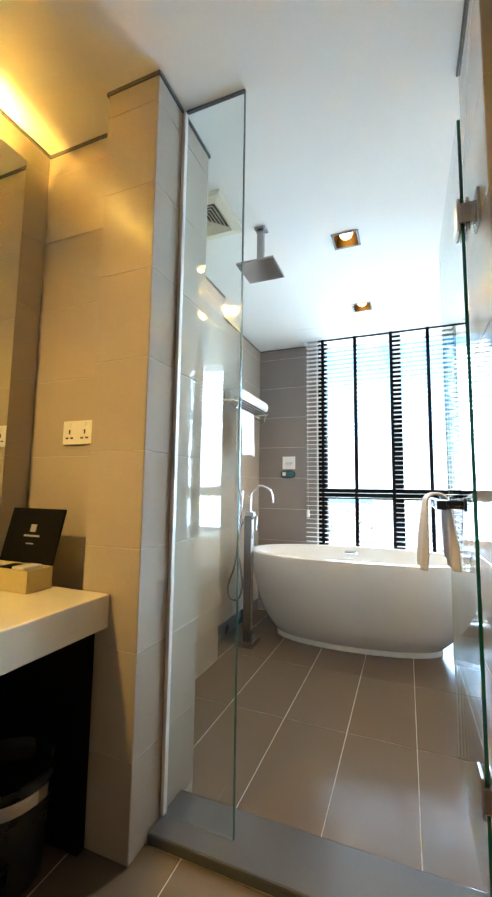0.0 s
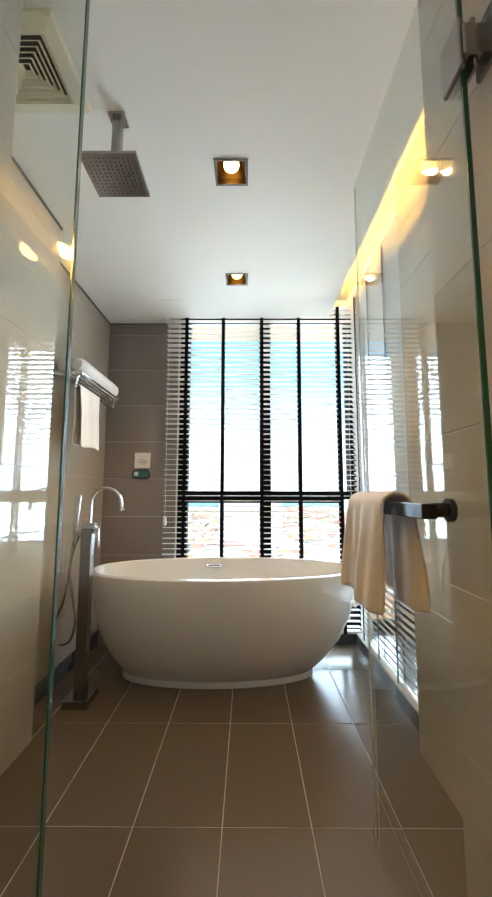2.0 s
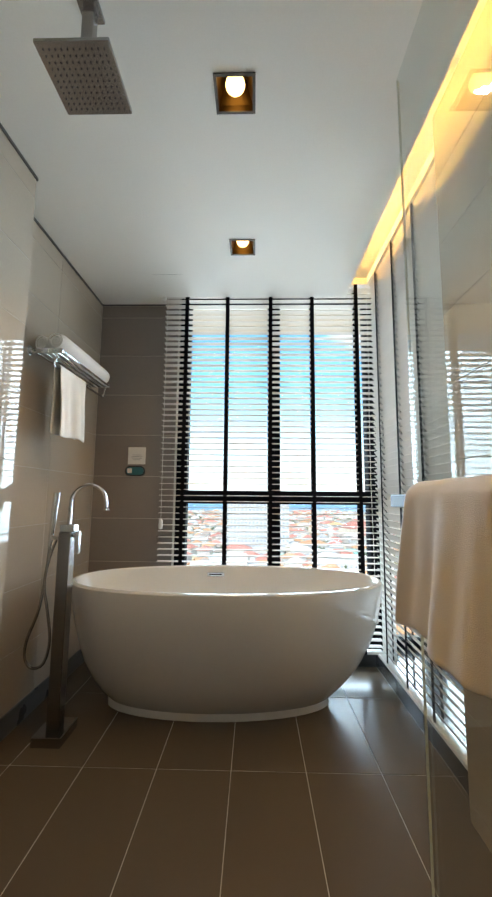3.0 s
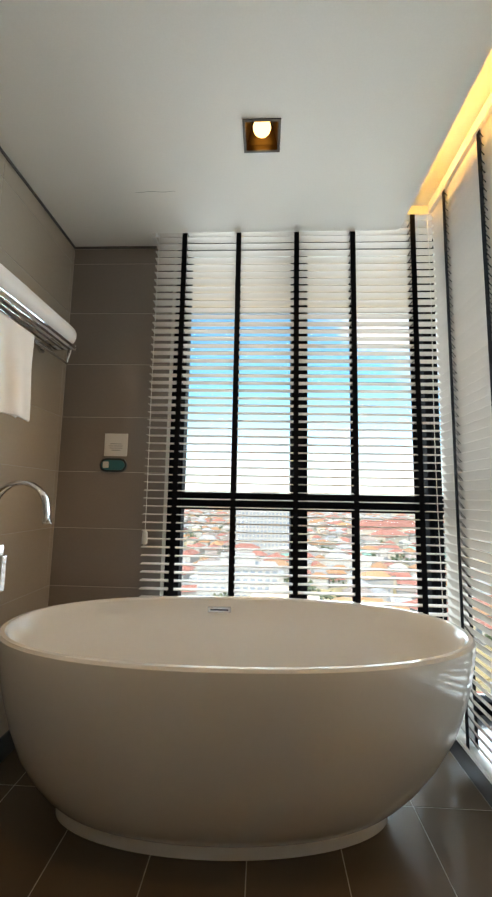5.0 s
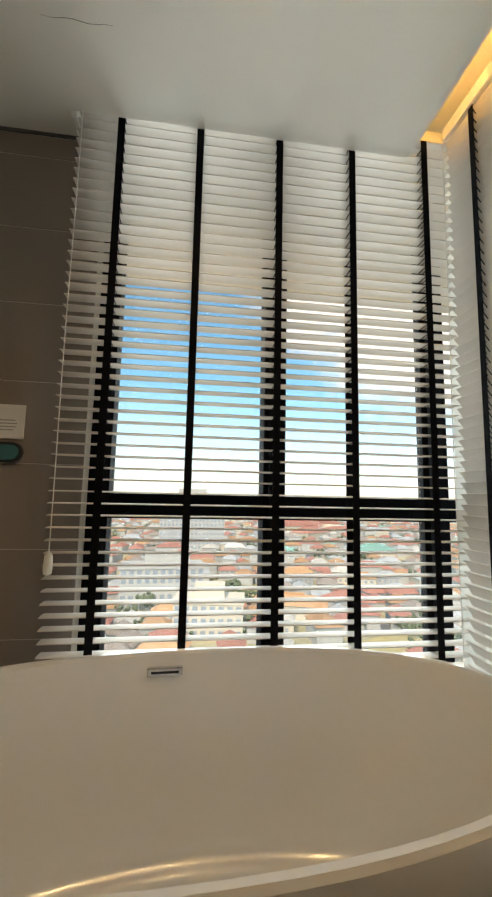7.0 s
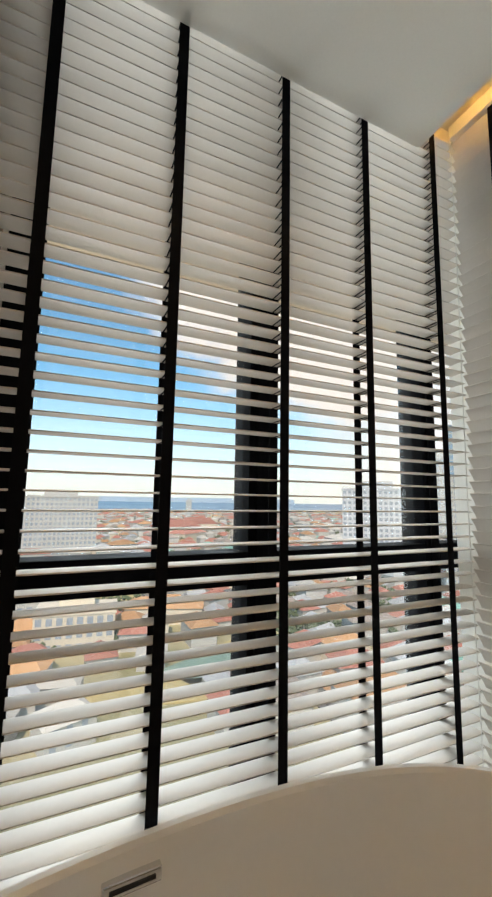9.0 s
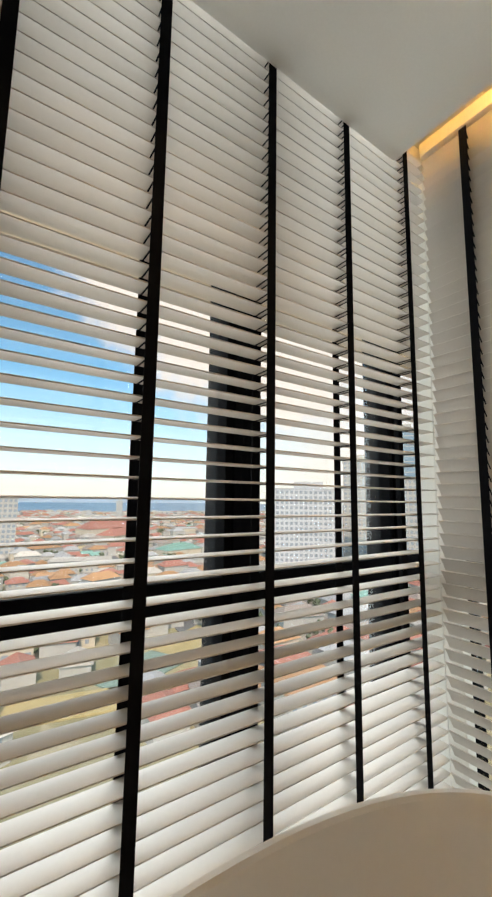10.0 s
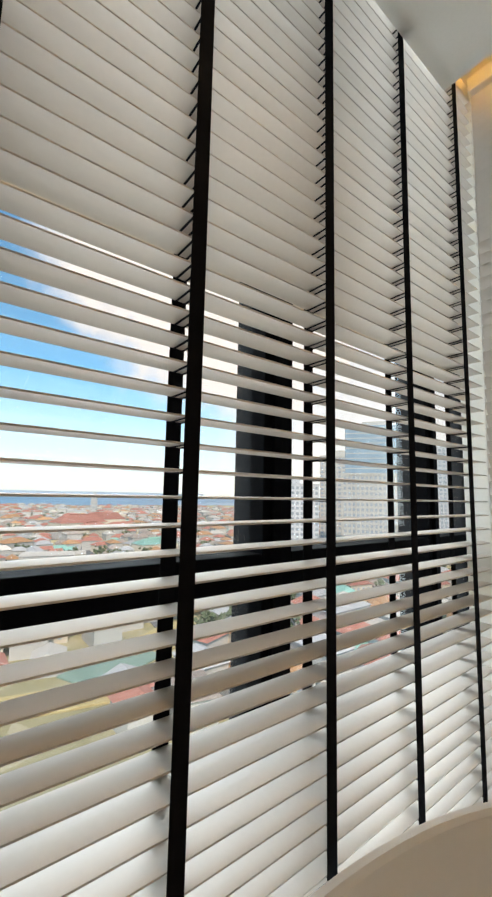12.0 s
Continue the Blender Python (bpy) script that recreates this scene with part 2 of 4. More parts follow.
def tube(bm, points, radius, sides=14, caps=True, square=False):
    """A pipe along a polyline; radius may be one number or one for each point."""
    pts = [Vector(p) for p in points]
    rings, up = [], None
    for i, p in enumerate(pts):
        d = (pts[min(i + 1, len(pts) - 1)] - pts[max(i - 1, 0)]).normalized()
        if up is None:
            up = Vector((0, 0, 1)) if abs(d.z) < 0.9 else Vector((1, 0, 0))
        side = d.cross(up).normalized()
        up = side.cross(d).normalized()
        r = radius[i] if isinstance(radius, (list, tuple)) else radius
        rings.append([bm.verts.new(p + r * (math.cos(a) * side + math.sin(a) * up)) for a in (2 * math.pi * (k + (0.5 if square else 0)) / sides for k in range(sides))])
    for a, b in zip(rings, rings[1:]):
        for k in range(sides):
            bm.faces.new((a[k], a[(k + 1) % sides], b[(k + 1) % sides], b[k]))
    if caps:
        bm.faces.new(list(reversed(rings[0])))
        bm.faces.new(rings[-1])
    return bm


def lathe(bm, profile, centre, steps=40, sx=1.0, sy=1.0):
    """Rings of (radius, height) turned round an upright axis."""
    rings = []
    for r, z in profile:
        rings.append([bm.verts.new((centre[0] + sx * r * math.cos(2 * math.pi * k / steps), centre[1] + sy * r * math.sin(2 * math.pi * k / steps), centre[2] + z)) for k in range(steps)])
    for a, b in zip(rings, rings[1:]):
        for k in range(steps):
            bm.faces.new((a[k], a[(k + 1) % steps], b[(k + 1) % steps], b[k]))
    bm.faces.new(list(reversed(rings[0])))
    bm.faces.new(rings[-1])
    return bm


def root_place(ob):
    while ob.parent:
        ob = ob.parent
    return ob.location


def mesh_of(name, bm, mat, smooth=False, angle=35):
    bmesh.ops.recalc_face_normals(bm, faces=bm.faces)
    me = bpy.data.meshes.new(name)
    bm.to_mesh(me)
    bm.free()
    for m in (mat if isinstance(mat, (list, tuple)) else (mat,)):
        me.materials.append(m)
    if smooth:
        for p in me.polygons:
            p.use_smooth = True
        me.set_sharp_from_angle(angle=radians(angle))
    return me


def part(name, bm, mat, parent, label="", smooth=False):
    """One mesh under a thing or under a part; the bmesh is given in the world's metres."""
    bmesh.ops.translate(bm, verts=bm.verts, vec=-Vector(root_place(parent)))
    ob = new(name, mesh_of(name, bm, mat, smooth))
    ob.parent = parent
    return tagged(ob, label) if label else ob


def thing(name, place, label, category, group="", kind=""):
    ob = new(name)
    ob.location = place
    ob.empty_display_size = 0.05
    return tagged(ob, label, category, group, kind)


def structure(name, bm, mat, label, category, smooth=False):
    return tagged(new(name, mesh_of(name, bm, mat, smooth)), label, category, kind="structure")


TILE_MESHES = {}


def tile_mesh(w, h, d, mat, name):
    key = (round(w, 3), round(h, 3), round(d, 4), mat.name)
    if key not in TILE_MESHES:
        bm = bmesh.new()
        c = 0.0007
        low = [bm.verts.new((x, y, 0)) for x, y in ((-w / 2, -h / 2), (w / 2, -h / 2), (w / 2, h / 2), (-w / 2, h / 2))]
        mid = [bm.verts.new((v.co.x, v.co.y, d - c)) for v in low]
        top = [bm.verts.new((v.co.x - math.copysign(c, v.co.x), v.co.y - math.copysign(c, v.co.y), d)) for v in low]
        for a, b in ((low, mid), (mid, top)):
            for k in range(4):
                bm.faces.new((a[k], a[(k + 1) % 4], b[(k + 1) % 4], b[k]))
        bm.faces.new(top)
        TILE_MESHES[key] = mesh_of(name, bm, mat)
    return TILE_MESHES[key]


def tiles(parent, origin, u, v, size_u, size_v, shift_u, shift_v, mat, gap=0.003, depth=0.0015, stagger=0.0, name="tile", holes=()):
    """Tiles over the rectangle from origin along the vectors u and v (their lengths are the rectangle's), on a grid whose joints pass through the shifts."""
    u, v, origin = Vector(u), Vector(v), Vector(origin)
    lu, lv = u.length, v.length
    un, vn = u.normalized(), v.normalized()
    rot = Matrix((un, vn, un.cross(vn))).transposed().to_4x4()
    row, y = 0, shift_v - size_v * math.ceil(shift_v / size_v)
    while y < lv:
        x = shift_u + (stagger * size_u if row % 2 else 0)
        x -= size_u * math.ceil(x / size_u)
        while x < lu:
            a, b = max(x, 0) + gap / 2, min(x + size_u, lu) - gap / 2
            c, d = max(y, 0) + gap / 2, min(y + size_v, lv) - gap / 2
            if b - a > 0.012 and d - c > 0.012 and not any(a >= q[0] and b <= q[1] and c >= q[2] and d <= q[3] for q in holes):
                ob = new(name, tile_mesh(b - a, d - c, depth, mat, name))
                ob.matrix_world = Matrix.Translation(origin + un * (a + b) / 2 + vn * (c + d) / 2) @ rot
                ob.parent = parent
            x += size_u
        y += size_v
        row += 1


# ---- large structure ----
H = 2.45          # ceiling height
FZ = 0.095        # dry floor, a step above the wet floor
TOP = 2.75

floor = structure("floor", boxed(-1.45, 1.0, 1.30, 3.80, -0.25, -0.0015), M_grout, "brown-grey tiled wet-room floor with pale joints", "floor")
floor_dry = structure("floor_dry", boxed(-1.45, 1.6, -1.5, 1.115, -0.25, FZ - 0.0015), M_grout, "brown-grey tiled floor in front of the vanity", "floor")
kerb = structure("kerb", boxed(-0.664, 0.234, 1.115, 1.30, -0.25, 0.122, bevel=0.006), M_kerb, "dark polished stone kerb under the shower glass", "kerb")

wall_left = structure("wall_left", boxed(-1.45, -1.2615, 2.50, 3.80, -0.25, TOP), M_wall_grout, "taupe tiled wall behind the tub filler", "wall")
wall_shower = structure("wall_shower", boxed(-1.45, -1.1115, 1.3835, 2.4985, -0.25, TOP), M_wall_grout, "taupe tiled wall of the shower", "wall")
wall_vanity_end = structure("wall_vanity_end", boxed(-1.45, -0.8685, 1.1615, 1.3835, -0.25, TOP), M_wall_grout, "taupe tiled wall at the end of the vanity", "wall")
pillar_left = structure("pillar_left", boxed(-0.8685, -0.6665, 1.0365, 1.3835, -0.25, TOP), M_wall_grout, "taupe tiled pillar beside the shower glass", "pillar")
pillar_right = structure("pillar_right", boxed(0.2365, 1.0, 1.0365, 1.3835, -0.25, TOP), M_wall_grout, "taupe tiled pillar beside the open glass door", "pillar")
wall_right = structure("wall_right", boxed(0.5815, 1.2, 1.3835, 2.42, -0.25, TOP), M_wall_grout, "taupe tiled wall beside the side window", "wall")
wall_far = structure("wall_far", boxed(-1.45, -0.70, 3.6515, 3.95, -0.25, TOP), M_wall_grout, "grey-brown tiled wall beside the far window", "wall")

bm = boxed(-0.70, 1.2, 3.6515, 3.95, 2.56, TOP)
wall_far_lintel = structure("wall_far_lintel", bm, M_paint, "white plaster lintel of the far window", "wall")
bm = boxed(0.70, 1.2, 2.42, 3.6515, 2.10, TOP)
wall_side_lintel = structure("wall_side_lintel", bm, M_paint, "white plaster lintel of the side window", "wall")

sill_far = structure("sill_far", boxed(-0.70, 1.2, 3.6515, 3.95, -0.25, 0.08), M_kerb, "dark stone sill under the far window", "sill")
sill_side = structure("sill_side", boxed(0.64, 1.2, 2.42, 3.6515, -0.25, 0.08), M_kerb, "dark stone sill under the side window", "sill")
wall_vanity = structure("wall_vanity", boxed(-1.45, -1.2815, -1.5, 1.1615, -0.25, TOP), M_wall_grout, "taupe tiled wall behind the vanity mirror", "wall")
# three unseen walls, added to close the room and shape its bounce
wall_back = structure("wall_back", boxed(-1.45, 1.75, -1.65, -1.5, -0.25, TOP), M_bounce_wall, "unseen plain wall added behind the vanity room", "wall")
wall_entry = structure("wall_entry", boxed(1.6, 1.75, -1.5, 1.0365, -0.25, TOP), M_bounce_wall, "unseen plain wall added beside the vanity room", "wall")
wall_entry_end = structure("wall_entry_end", boxed(1.0, 1.75, 1.0365, 1.3835, -0.25, TOP), M_bounce_wall, "unseen plain wall added to close the vanity room", "wall")

bm = boxed(-1.45, -1.212, -1.65, 3.540, H, H + 0.02)
box(bm, -1.088, -0.284, -1.65, 3.540, H, H + 0.02)
box(bm, -1.212, -1.088, -1.65, -0.362, H, H + 0.02)
box(bm, -1.212, -1.088, -0.238, 3.540, H, H + 0.02)
box(bm, -0.160, 0.472, -1.65, 3.540, H, H + 0.02)
for y0, y1 in ((-1.65, 2.080), (2.204, 2.926), (3.050, 3.540)):
    box(bm, -0.284, -0.160, y0, y1, H, H + 0.02)
box(bm, -1.45, -0.80, 3.540, 3.6515, H, H + 0.02)
box(bm, -0.83, -0.80, 3.540, 3.6515, H + 0.02, 2.64)
box(bm, 0.472, 1.75, -1.65, 1.3835, H, H + 0.02)
box(bm, -1.45, 1.75, -1.65, 3.95, 2.64, TOP + 0.02)
box(bm, 0.30, 0.32, 1.3835, 3.540, H + 0.02, 2.64)
ceiling = structure("ceiling", bm, M_paint, "white painted ceiling with a lit cove along the window wall", "ceiling")

# dark strips that paint the shade of the gap between wall tiles and ceiling
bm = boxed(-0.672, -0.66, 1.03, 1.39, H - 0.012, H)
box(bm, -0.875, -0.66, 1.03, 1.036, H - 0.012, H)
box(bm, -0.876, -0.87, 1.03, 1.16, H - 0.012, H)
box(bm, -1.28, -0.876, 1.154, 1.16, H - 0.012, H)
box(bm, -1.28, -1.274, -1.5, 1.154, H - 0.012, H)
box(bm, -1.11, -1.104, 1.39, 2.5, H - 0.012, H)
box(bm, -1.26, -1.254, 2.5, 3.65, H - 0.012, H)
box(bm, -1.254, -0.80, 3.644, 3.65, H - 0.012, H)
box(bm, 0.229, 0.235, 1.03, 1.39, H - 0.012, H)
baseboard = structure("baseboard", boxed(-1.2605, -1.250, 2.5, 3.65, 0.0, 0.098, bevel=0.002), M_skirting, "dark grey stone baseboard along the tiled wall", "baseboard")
trim = structure("trim", bm, M_gap_dark, "thin dark strip under the ceiling that colours in the gap's shade", "trim")

# the storeys above and below, and the slab that hangs over the window
storey_above = structure("storey_above", boxed(-1.45, 1.75, -1.65, 3.95, 2.775, 3.75), M_outer, "plain storey of the tower above the room", "wall")
soffit = structure("soffit", boxed(-3, 7.5, 3.955, 6.40, 3.42, 3.72, bevel=0.01), M_soffit, "pale plaster slab that overhangs the window outside", "overhang")
drip = structure("soffit_edge", boxed(-3, 7.5, 6.405, 6.44, 3.40, 3.76, bevel=0.006), M_outer, "grey metal edge of the overhanging slab", "trim")
tower_below = structure("tower_below", boxed(-1.45, 1.75, -1.65, 3.95, -48.0, -0.26), M_outer, "plain tower wall below the room", "wall")

bm = tube(bmesh.new(), [(-0.80 + 0.022 * k, 3.256 + 0.003 * math.sin(k * 1.3), H) for k in range(10)], [0.0003 + 0.0005 * math.sin(math.pi * k / 9) for k in range(10)], 6)
crack = structure("ceiling_crack", bm, M_gap_dark, "fine dark hairline crack in the ceiling paint", "crack")

# ---- windows ----


def window(name, axis, at, a0, a1, mullions, label, top=2.10):
    """A black aluminium window; axis 'y' lies across the far wall, 'x' along the side wall."""
    def bx(bm, s0, s1, d0, d1, z0, z1, bevel=0.003):
        if axis == "y":
            return box(bm, s0, s1, at + d0, at + d1, z0, z1, bevel)
        return box(bm, at + d0, at + d1, s0, s1, z0, z1, bevel)
    place = ((a0 + a1) / 2, at, 0.08) if axis == "y" else (at, (a0 + a1) / 2, 0.08)
    w = thing(name, place, label, "window", kind="structure")
    for s0, s1 in ((a0, a0 + 0.075), (a1 - 0.06, a1)):
        part("jamb", bx(bmesh.new(), s0, s1, -0.02, 0.07, 0.08, top), M_frame, w)
    for s0, s1 in mullions:
        m = part("mullion", bx(bmesh.new(), s0, s1, -0.02, 0.09, 0.08, top), M_frame, w)
        part("mullion_rib", bx(bmesh.new(), s0 + 0.02, s0 + 0.045, -0.032, -0.02, 0.1, top - 0.02, 0.002), M_frame, m)
    edges = [a0 + 0.075] + [s for m in mullions for s in m] + [a1 - 0.06]
    for s0, s1 in zip(edges[::2], edges[1::2]):
        part("head_rail", bx(bmesh.new(), s0, s1, -0.015, 0.06, top - 0.05, top), M_frame, w)
        part("middle_rail", bx(bmesh.new(), s0, s1, -0.02, 0.07, 1.025, 1.115), M_frame, w)
        part("sill_rail", bx(bmesh.new(), s0, s1, -0.015, 0.06, 0.08, 0.14), M_frame, w)
        for z0, z1 in ((0.14, 1.025), (1.115, top - 0.05)):
            p = part("pane", bx(bmesh.new(), s0, s1, 0.024, 0.030, z0, z1, 0), M_pane, w)
            p.visible_shadow = False
    return w


window_1 = window("window_1", "y", 3.74, -0.70, 1.06, [(-0.056, 0.03), (0.645, 0.715)], "tall black aluminium window over the city", top=2.56)
window_2 = window("window_2", "x", 1.01, 2.42, 3.70, [(3.00, 3.08)], "tall black aluminium side window behind blinds")

corner_post = structure("corner_post", boxed(0.674, 0.724, 3.50, 3.62, 0.08, 2.60, bevel=0.004), M_paint, "white painted post in the corner between the two windows", "post")

# ---- venetian blinds ----


def blind(name, axis, at, a0, a1, tapes, z0, z1, label, cord_at, cord_end, turn=0.0):
    """Flat slats 50 mm wide on black cloth tapes, open; axis as for window()."""
    def P(s, d, z):
        return (s, at + d, z) if axis == "y" else (at + d, s, z)

    def bx(bm, s0, s1, d0, d1, za, zb, bevel=0.0):
        p, q = P(s0, d0, za), P(s1, d1, zb)
        return box(bm, min(p[0], q[0]), max(p[0], q[0]), min(p[1], q[1]), max(p[1], q[1]), za, zb, bevel)
    b = thing(name, P((a0 + a1) / 2, 0, z0), label, "blind", "venetian blinds")
    part("headrail", bx(bmesh.new(), a0, a1, -0.028, 0.028, z1, z1 + 0.05, 0.004), M_white_plastic, b)
    part("bottom_rail", bx(bmesh.new(), a0, a1, -0.026, 0.026, z0, z0 + 0.018, 0.004), M_white_plastic, b)
    # one slat profile, a shallow crown
    bm = bmesh.new()
    n, half, th = 6, 0.025, 0.0028
    rows = []
    for s in (a0, a1):
        loop = []
        for k in range(n + 1):
            q = -half + 2 * half * k / n
            loop.append(bm.verts.new(Vector(P(s, q, 0.0017 * (1 - (q / half) ** 2) + th / 2))))
        for k in range(n, -1, -1):
            q = -half + 2 * half * k / n
            loop.append(bm.verts.new(Vector(P(s, q, 0.0017 * (1 - (q / half) ** 2) - th / 2))))
        rows.append(loop)
    m = len(rows[0])
    for k in range(m):
        bm.faces.new((rows[0][k], rows[0][(k + 1) % m], rows[1][(k + 1) % m], rows[1][k]))
    bm.faces.new(rows[0])
    bm.faces.new(list(reversed(rows[1])))
    bmesh.ops.translate(bm, verts=bm.verts, vec=-Vector((b.location.x, b.location.y, 0)))
    slat_me = mesh_of("slat", bm, M_slat)
    rnd = random.Random(7)
    pitch = 0.0386
    first = 1.311 - pitch * int((1.311 - z0 - 0.035) / pitch)
    levels = [first + pitch * k for k in range(int((z1 - 0.014 - first) / pitch) + 1)]
    for z in levels:
        s = new("slat", slat_me)
        s.parent = b
        tilt = radians(turn + rnd.uniform(-1.0, 1.0))
        s.location = (0, 0, z - z0 + rnd.uniform(-0.0008, 0.0008))
        s.rotation_euler = (tilt, 0, 0) if axis == "y" else (0, tilt, 0)
    reach = 0.0272 * math.cos(radians(turn)) + 0.001
    for c in tapes:
        f = part("front_tape", bx(bmesh.new(), c - 0.0125, c + 0.0125, -reach - 0.0013, -reach, z0 + 0.002, z1), M_tape, b)
        bk = part("rear_tape", bx(bmesh.new(), c - 0.0125, c + 0.0125, reach, reach + 0.0013, z0 + 0.002, z1), M_tape, b)
        for e in (-0.008, 0.008):
            bm = bx(bmesh.new(), c + e - 0.0016, c + e + 0.0016, -0.0272, 0.0272, -0.0034, -0.0020)
            bmesh.ops.translate(bm, verts=bm.verts, vec=-Vector((b.location.x, b.location.y, 0)))
            rung_me = mesh_of("rung", bm, M_tape)
            for z in levels:
                r = new("rung", rung_me)
                r.parent = f
                r.location = (0, 0, z - z0)
                r.rotation_euler = (radians(turn), 0, 0) if axis == "y" else (0, radians(turn), 0)
    # pull cord with a tassel
    pts = [P(cord_at, -0.04 + 0.004 * math.sin(k * 0.7), z1 - (z1 - cord_end) * k / 12) for k in range(13)]
    cord = part("pull_cord", tube(bmesh.new(), pts, 0.0016, 6), M_white_plastic, b)
    e = pts[-1]
    part("tassel", lathe(bmesh.new(), [(0.004, 0.03), (0.012, 0.02), (0.014, -0.02), (0.012, -0.035), (0.003, -0.04)], e, 16), M_white_plastic, cord, smooth=True)
    return b


blind_far = blind("venetian_blind", "y", 3.570, -0.775, 0.655, [-0.623, -0.342, -0.045, 0.24, 0.541], 0.11, 2.54, "open white venetian blind with black tapes before the far window", -0.755, 0.90)
# white block added in place of the ceiling pocket's lit end face
part("end_bracket", boxed(-0.798, -0.777, 3.544, 3.598, 2.428, 2.590, bevel=0.002), M_white_plastic, blind_far)
blind_side = blind("venetian_blind", "x", 0.645, 2.43, 3.533, [2.48, 2.78, 3.08, 3.386], 0.105, 2.54, "half-closed white venetian blind with black tapes before the side window", 3.520, 0.34, turn=54)

# ---- bathtub ----


def tub_ring(bm, z, a, b, cx, cy, steps=72, power=2.25):
    ring = []
    for k in range(steps):
        t = 2 * math.pi * k / steps
        c, s = math.cos(t), math.sin(t)
        ring.append(bm.verts.new((cx + a * math.copysign(abs(c) ** (2 / power), c), cy + b * math.copysign(abs(s) ** (2 / power), s), z)))
    return ring


def loft(bm, rings):
    for a, b in zip(rings, rings[1:]):
        for k in range(len(a)):
            bm.faces.new((a[k], a[(k + 1) % len(a)], b[(k + 1) % len(a)], b[k]))


def bathtub(cx, cy):
    t = thing("bathtub", (cx, cy, 0), "white oval freestanding acrylic bathtub on the tiled floor", "bathtub")
    zr = 0.644
    bm = bmesh.new()
    outer = [(0.035, 0.575, 0.200), (0.06, 0.60, 0.224), (0.10, 0.635, 0.254), (0.16, 0.678, 0.288), (0.24, 0.722, 0.318), (0.34, 0.757, 0.344), (0.45, 0.786, 0.364), (0.55, 0.806, 0.384), (0.61, 0.815, 0.392),
             (zr - 0.008, 0.814, 0.392), (zr, 0.807, 0.385), (zr, 0.793, 0.372), (zr - 0.008, 0.785, 0.364),
             (0.57, 0.772, 0.354), (0.45, 0.750, 0.325), (0.34, 0.712, 0.30), (0.24, 0.66, 0.27), (0.18, 0.58, 0.235), (0.145, 0.50, 0.19), (0.135, 0.40, 0.14), (0.13, 0.2, 0.07)]
    rings = [tub_ring(bm, z, a, b, cx - 0.04 * max(0, 1 - z / 0.4), cy + 0.055 * max(0, 1 - z / 0.4), power=2.0 + 0.25 * min(1, z / 0.4)) for z, a, b in outer]
    loft(bm, rings)
    bm.faces.new(list(reversed(rings[-1])))
    bm.faces.new(rings[0])
    part("shell", bm, M_tub, t, smooth=True)
    bm = bmesh.new()
    rings = [tub_ring(bm, z, a, b, cx - 0.04, cy + 0.055, power=2.0) for z, a, b in ((0.0, 0.583, 0.206), (0.03, 0.583, 0.206), (0.038, 0.579, 0.202), (0.040, 0.56, 0.185))]
    loft(bm, rings)
    bm.faces.new(rings[0])
    bm.faces.new(list(reversed(rings[-1])))
    part("plinth", bm, M_tub, t, smooth=True)
    # overflow slot on the inner wall nearest the window
    ox, oy, oz = cx - 0.085, cy + 0.349, 0.594
    bm = boxed(ox - 0.052, ox + 0.052, oy - 0.006, oy + 0.012, oz - 0.012, oz + 0.012, bevel=0.003)
    o = part("overflow", bm, M_chrome, t, "chrome overflow slot")
    part("overflow_slit", boxed(ox - 0.040, ox + 0.040, oy - 0.008, oy - 0.005, oz - 0.003, oz + 0.003), M_black_plastic, o)
    d = part("drain", lathe(bmesh.new(), [(0.033, 0.0), (0.035, 0.004), (0.03, 0.007), (0.01, 0.009)], (cx - 0.1, cy, 0.128), 28), M_chrome, t, "round chrome drain", smooth=True)
    return t


bathtub(-0.288, 3.132).rotation_euler = (0, 0, radians(2.2))

# ---- glass screen and door ----
screen = thing("shower_screen", (-0.545, 1.19, 0.122), "fixed clear glass panel beside the tiled pillar", "glass panel")
part("glass", boxed(-0.655, -0.428, 1.185, 1.195, 0.124, H - 0.008), M_glass, screen).visible_shadow = False
part("edge_strip", boxed(-0.428, -0.4255, 1.185, 1.195, 0.124, H - 0.008), M_green_edge, screen)
part("top_edge", boxed(-0.652, -0.4255, 1.184, 1.196, H - 0.008, H - 0.003), M_gap_dark, screen)
part("wall_channel", boxed(-0.664, -0.652, 1.180, 1.200, 0.1225, H - 0.002, bevel=0.002), M_white_plastic, screen)

door = thing("glass_door", (0.2, 1.17, 0.14), "open clear glass shower door hinged on the pillar", "door", kind="")
part("glass", boxed(0.195, 0.205, 1.176, 1.80, 0.145, 2.09), M_glass, door).visible_shadow = False
part("hinge_edge", boxed(0.196, 0.204, 1.172, 1.176, 0.145, 2.09), M_green_edge, door, "green polished glass edge")
part("free_edge", boxed(0.1975, 0.2025, 1.80, 1.801, 0.145, 2.09), M_pale_edge, door)


